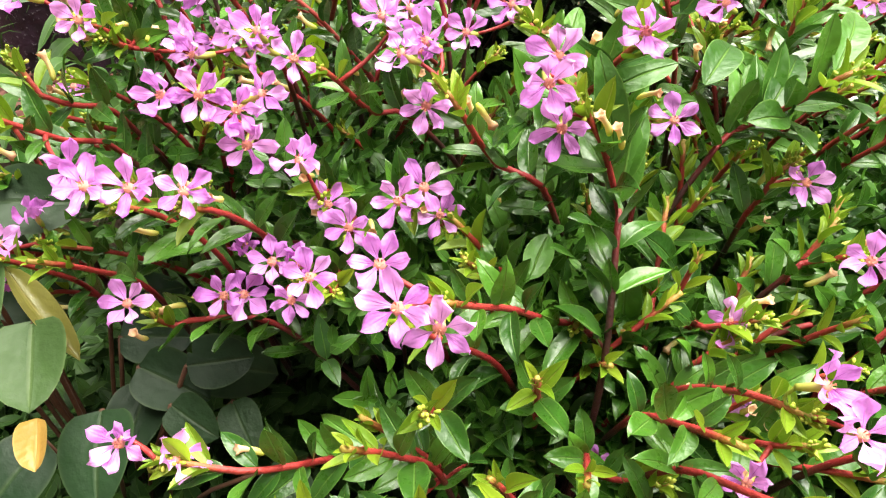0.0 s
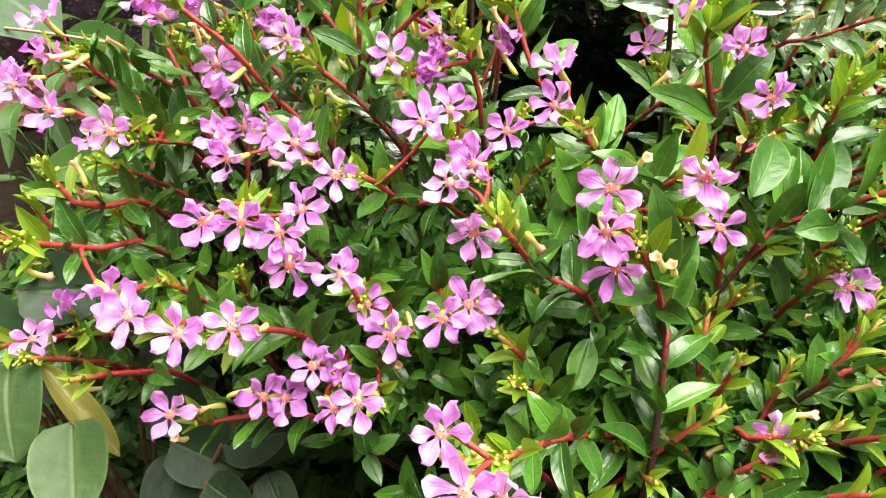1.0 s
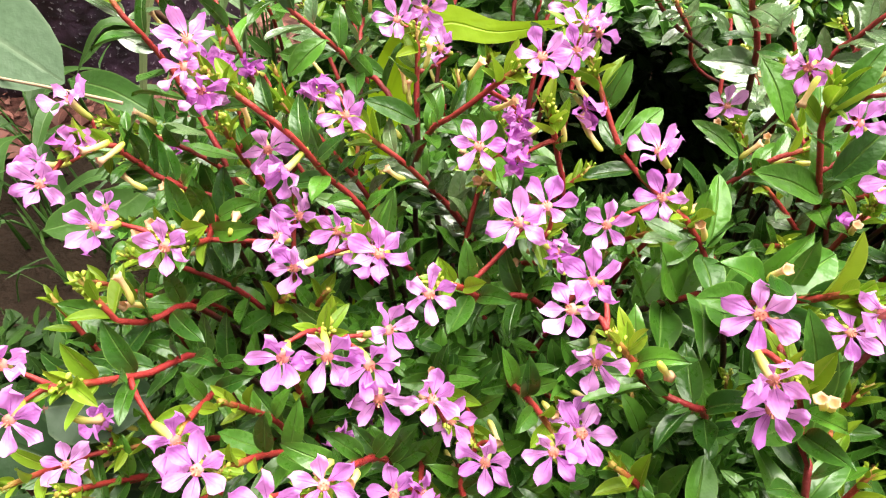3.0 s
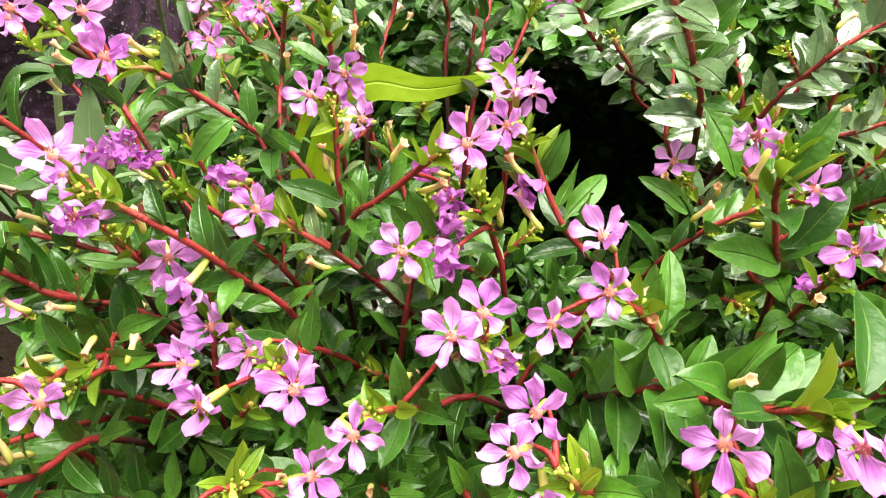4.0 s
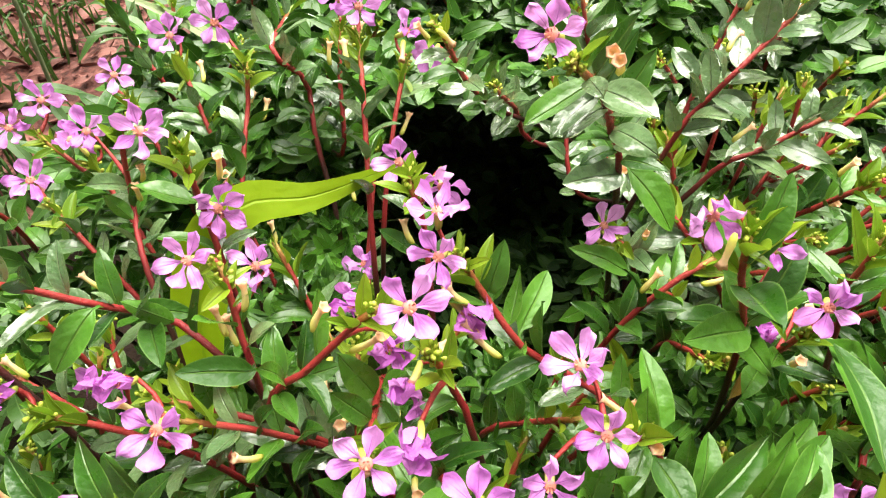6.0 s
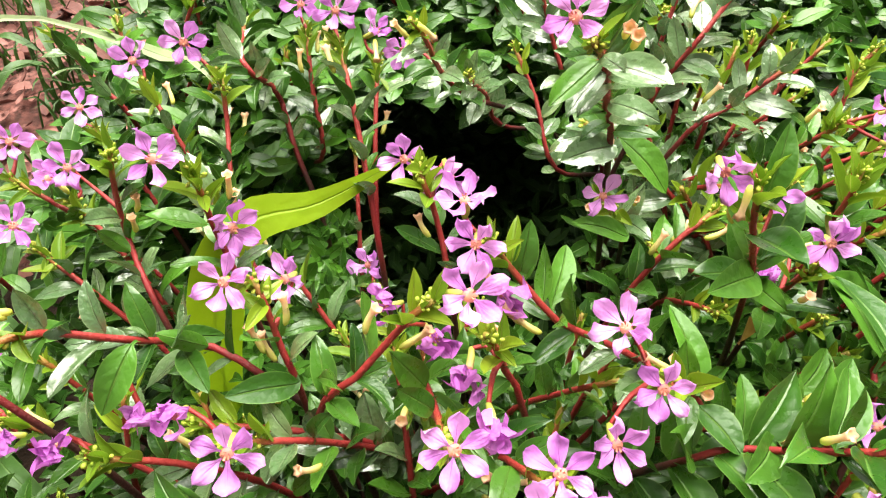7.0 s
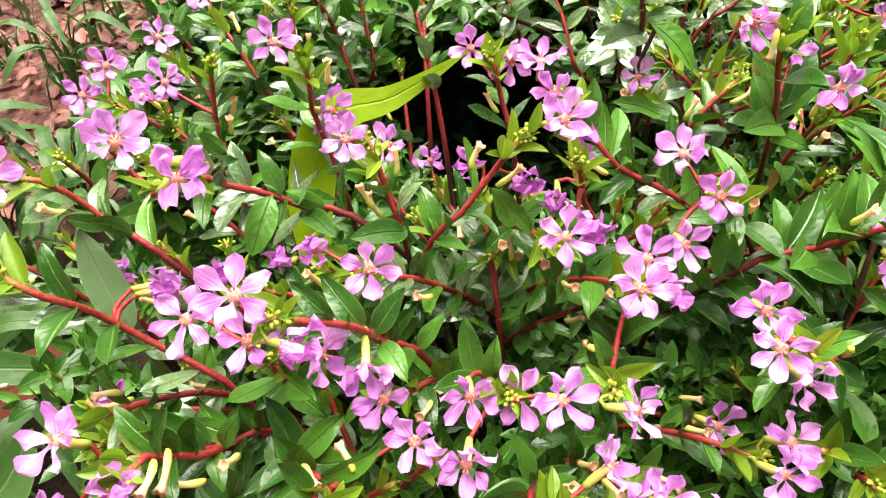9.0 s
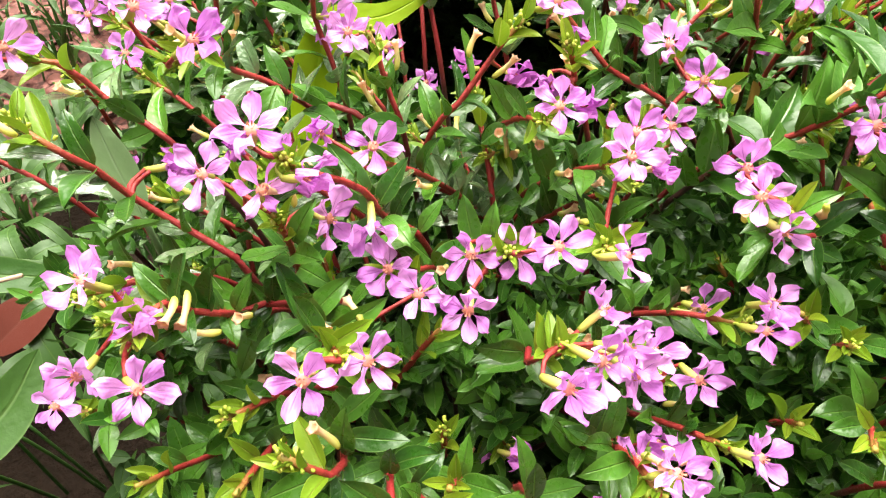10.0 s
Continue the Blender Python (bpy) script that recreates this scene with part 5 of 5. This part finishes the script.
# ---- a yellow withered leaf low in the shrub ----
hang_leaf = new("withered_leaf", blades("withered_leaf", M_YELLOW, 1, lance, 0.34)[0])
hang_leaf.matrix_basis = facing((0.090, 0.236, 0.292), (0.05, -0.1, -1), (-0.2, -0.9, 0.2), 0.017)
tagged(hang_leaf, "narrow yellow withered leaf hanging among green ones", "leaf")


# ---- weeds, grass and litter on the soil ----
def weed(x, y, height, count, size, seed):
    rng = random.Random(seed)
    plant = new("weed_plant")
    tagged(plant, "leafy green weed growing from the soil", "plant", "weeds on the soil")
    pieces = []
    for k in range(count):
        a = rng.uniform(0, 6.28)
        out = Vector((math.cos(a), math.sin(a), 0))
        h = height * rng.uniform(0.35, 1.0)
        p = Vector((x, y, 0)) + out * rng.uniform(0.005, 0.03) + Vector((0, 0, h))
        stalk, _ = spline([(x, y, -0.005), (Vector((x, y, 0)) + p) / 2 + Vector((0, 0, h * 0.15)), p], 8)
        pieces.append((*tube(stalk, [0.0011] * 8, 5), 0))
        mesh = mesh_of("leaf", *ribbon([p, p + out * size * 0.5 + Vector((0, 0, size * 0.22)), p + out * size + Vector((0, 0, -size * rng.uniform(0.0, 0.35)))], size * rng.uniform(0.13, 0.2), (out.x * 0.1, out.y * 0.1 - 0.2, 1), shape=lance, count=12), [M_GRASS])
        hang("leaf", mesh, plant, Matrix())
    hang("stem", joined("stem", pieces, [M_GRASS]), plant, Matrix())


for k, (x, y, h, n, size) in enumerate([(-0.205, 0.50, 0.13, 8, 0.07), (-0.225, 0.40, 0.15, 4, 0.06), (-0.25, 0.56, 0.11, 12, 0.08), (-0.19, 0.62, 0.10, 10, 0.07), (-0.13, 0.70, 0.12, 12, 0.06), (-0.05, 0.74, 0.12, 12, 0.06), (-0.20, 0.74, 0.13, 12, 0.07), (-0.36, 0.50, 0.12, 5, 0.08), (-0.40, 0.60, 0.10, 10, 0.09), (-0.12, 0.78, 0.10, 5, 0.07),
                                        (-0.06, 0.95, 0.10, 6, 0.07), (-0.245, 0.225, 0.11, 9, 0.06), (-0.285, 0.31, 0.12, 8, 0.065), (-0.27, 0.68, 0.12, 6, 0.08), (0.08, 0.86, 0.13, 8, 0.08), (0.22, 0.90, 0.14, 8, 0.08)]):
    weed(x, y, h, n, size, 300 + k)


def litter():
    rng = random.Random(21)
    kinds = [blade_grid(1.0, w, sh, 0.2, a, 0.5, 0.08, 6, 4, k) for k, (w, sh, a) in enumerate(((0.5, ellipse, 0.6), (0.4, lance, -0.5), (0.7, heart, 0.3)))]
    pieces = []
    for _ in range(3200):
        x, y = rng.uniform(-0.5, 0.5), rng.uniform(0.28, 1.5)
        if (y < 0.60 and x < 0.1) or math.hypot((x - 0.20) / 0.46, (y - 0.40) / 0.46) < 1:
            continue
        z = 0.02 * noise.noise((x * 4, y * 4, 0)) + 0.008 * noise.noise((x * 15, y * 15, 3)) + rng.uniform(0.001, 0.008)
        a = rng.uniform(0, 6.28)
        m = facing((x, y, z), (math.cos(a), math.sin(a), rng.uniform(-0.1, 0.25)), (rng.gauss(0, 0.3), rng.gauss(0, 0.3), 1), rng.choice((0.008, 0.012, 0.016, 0.024, 0.036)))
        v, f, u = rng.choice(kinds)
        pieces.append(([m @ Vector(p) for p in v], f, u, 0))
    return joined("leaf_litter", pieces, [M_DEAD])


tagged(new("leaf_litter", litter()), "reddish brown dead leaves scattered on the soil", "leaf litter", kind="stuff")


def grass_tufts():
    rng = random.Random(9)
    pieces = []
    for _ in range(460):
        x, y = rng.uniform(-0.55, 0.5), rng.uniform(0.12, 1.5)
        if in_bush(x, y) or (x > -0.1 and y < 0.66) or (y < 0.30 and (x > -0.20 or x < -0.36)):
            continue
        for _ in range(rng.randrange(3, 7)):
            a, h = rng.uniform(0, 6.28), rng.uniform(0.04, 0.13)
            o = Vector((math.cos(a), math.sin(a), 0)) * h * rng.uniform(0.2, 0.8)
            p = Vector((x + rng.gauss(0, 0.012), y + rng.gauss(0, 0.012), -0.004))
            pieces.append((*ribbon([p, p + o * 0.4 + Vector((0, 0, h * 0.7)), p + o + Vector((0, 0, h * 0.75))], rng.uniform(0.003, 0.008), (o.x, o.y - 0.02, 0.05), count=8), 0))
    return joined("grass", pieces, [M_GRASS])


tagged(new("grass", grass_tufts()), "thin green grass tufts growing on the soil", "grass", kind="stuff")
dead = new("dead_leaf", mesh_of("dead_leaf", *blade_grid(1.0, 0.55, ellipse, 0.15, 0.4, 0.3, 0.05, 10, 6, 3), [leaf_material("red_dead_leaf", (0.085, 0.016, 0.010), (0.12, 0.026, 0.016), (0.10, 0.03, 0.02), spec=0.15, rough=(0.6, 0.8), glow=0.05)]))
dead.matrix_basis = facing((-0.232, 0.462, 0.130), (0.9, 0.3, 0.1), (0.1, -0.4, 0.9), 0.055)
tagged(dead, "reddish brown fallen leaf lying on weeds", "leaf")
M_PALE_STALK = leaf_material("pale_grass_stalk", (0.28, 0.34, 0.18), (0.34, 0.40, 0.22), (0.36, 0.42, 0.24), rough=(0.45, 0.6))
for k, (a, b) in enumerate([((-0.225, 0.70, 0.0), (-0.175, 0.62, 0.45)), ((-0.16, 0.82, 0.0), (-0.155, 0.80, 0.42))]):
    a, b = Vector(a), Vector(b)
    line, _ = spline([a, a.lerp(b, 0.5) + Vector((0.012, 0, 0)), b], 16)
    thing_mesh("tall_grass", [(*tube(line, [0.0022] * 16, 6), 0)], [M_PALE_STALK], "upright pale green grass stem behind the shrub", "grass")

# ---- large single leaves of the branches: foot, tip, width ----
for foot, tip, width in [
    ((0.017, 0.271, 0.328), (0.025, 0.277, 0.344), 0.0072), ((0.024, 0.263, 0.320), (0.040, 0.276, 0.324), 0.0080), ((0.087, 0.240, 0.322), (0.102, 0.247, 0.339), 0.0105),
    ((0.085, 0.239, 0.315), (0.058, 0.238, 0.328), 0.0115), ((0.076, 0.243, 0.346), (0.089, 0.251, 0.365), 0.0090), ((0.083, 0.299, 0.328), (0.091, 0.281, 0.312), 0.0120),
    ((0.084, 0.302, 0.322), (0.063, 0.306, 0.323), 0.0120), ((0.081, 0.284, 0.293), (0.062, 0.295, 0.303), 0.0080), ((0.103, 0.226, 0.315), (0.126, 0.212, 0.291), 0.0105),
    ((0.053, 0.197, 0.316), (0.077, 0.203, 0.323), 0.0110), ((0.074, 0.207, 0.300), (0.091, 0.212, 0.303), 0.0090)]:
    big_leaf(foot, tip, width)
for foot, tip, width in [
    ((0.046, 0.206, 0.304), (0.057, 0.219, 0.312), 0.0080), ((0.041, 0.219, 0.310), (0.040, 0.203, 0.309), 0.0095), ((0.043, 0.221, 0.313), (0.050, 0.243, 0.323), 0.0085),
    ((-0.047, 0.287, 0.312), (-0.066, 0.289, 0.321), 0.0085), ((-0.080, 0.309, 0.333), (-0.094, 0.300, 0.324), 0.0090), ((-0.073, 0.315, 0.322), (-0.058, 0.312, 0.314), 0.0065),
    ((-0.070, 0.313, 0.316), (-0.069, 0.293, 0.320), 0.0075), ((0.047, 0.190, 0.330), (0.067, 0.201, 0.331), 0.0110), ((0.082, 0.190, 0.323), (0.102, 0.224, 0.318), 0.0120)]:
    big_leaf(foot, tip, width)
for foot, tip, width in [
    ((0.050, 0.201, 0.310), (0.030, 0.197, 0.318), 0.0100), ((0.102, 0.200, 0.303), (0.108, 0.229, 0.311), 0.0105), ((0.108, 0.195, 0.308), (0.131, 0.231, 0.310), 0.0110),
    ((0.111, 0.188, 0.312), (0.096, 0.183, 0.314), 0.0110), ((0.124, 0.194, 0.325), (0.146, 0.232, 0.326), 0.0105), ((0.049, 0.160, 0.318), (0.043, 0.174, 0.344), 0.0100),
    ((0.051, 0.161, 0.305), (0.061, 0.175, 0.322), 0.0090), ((0.057, 0.150, 0.283), (0.060, 0.144, 0.252), 0.0105), ((0.063, 0.158, 0.289), (0.080, 0.163, 0.268), 0.0090),
    ((0.027, 0.150, 0.276), (0.035, 0.167, 0.280), 0.0095), ((0.011, 0.148, 0.280), (0.014, 0.166, 0.275), 0.0085)]:
    big_leaf(foot, tip, width)
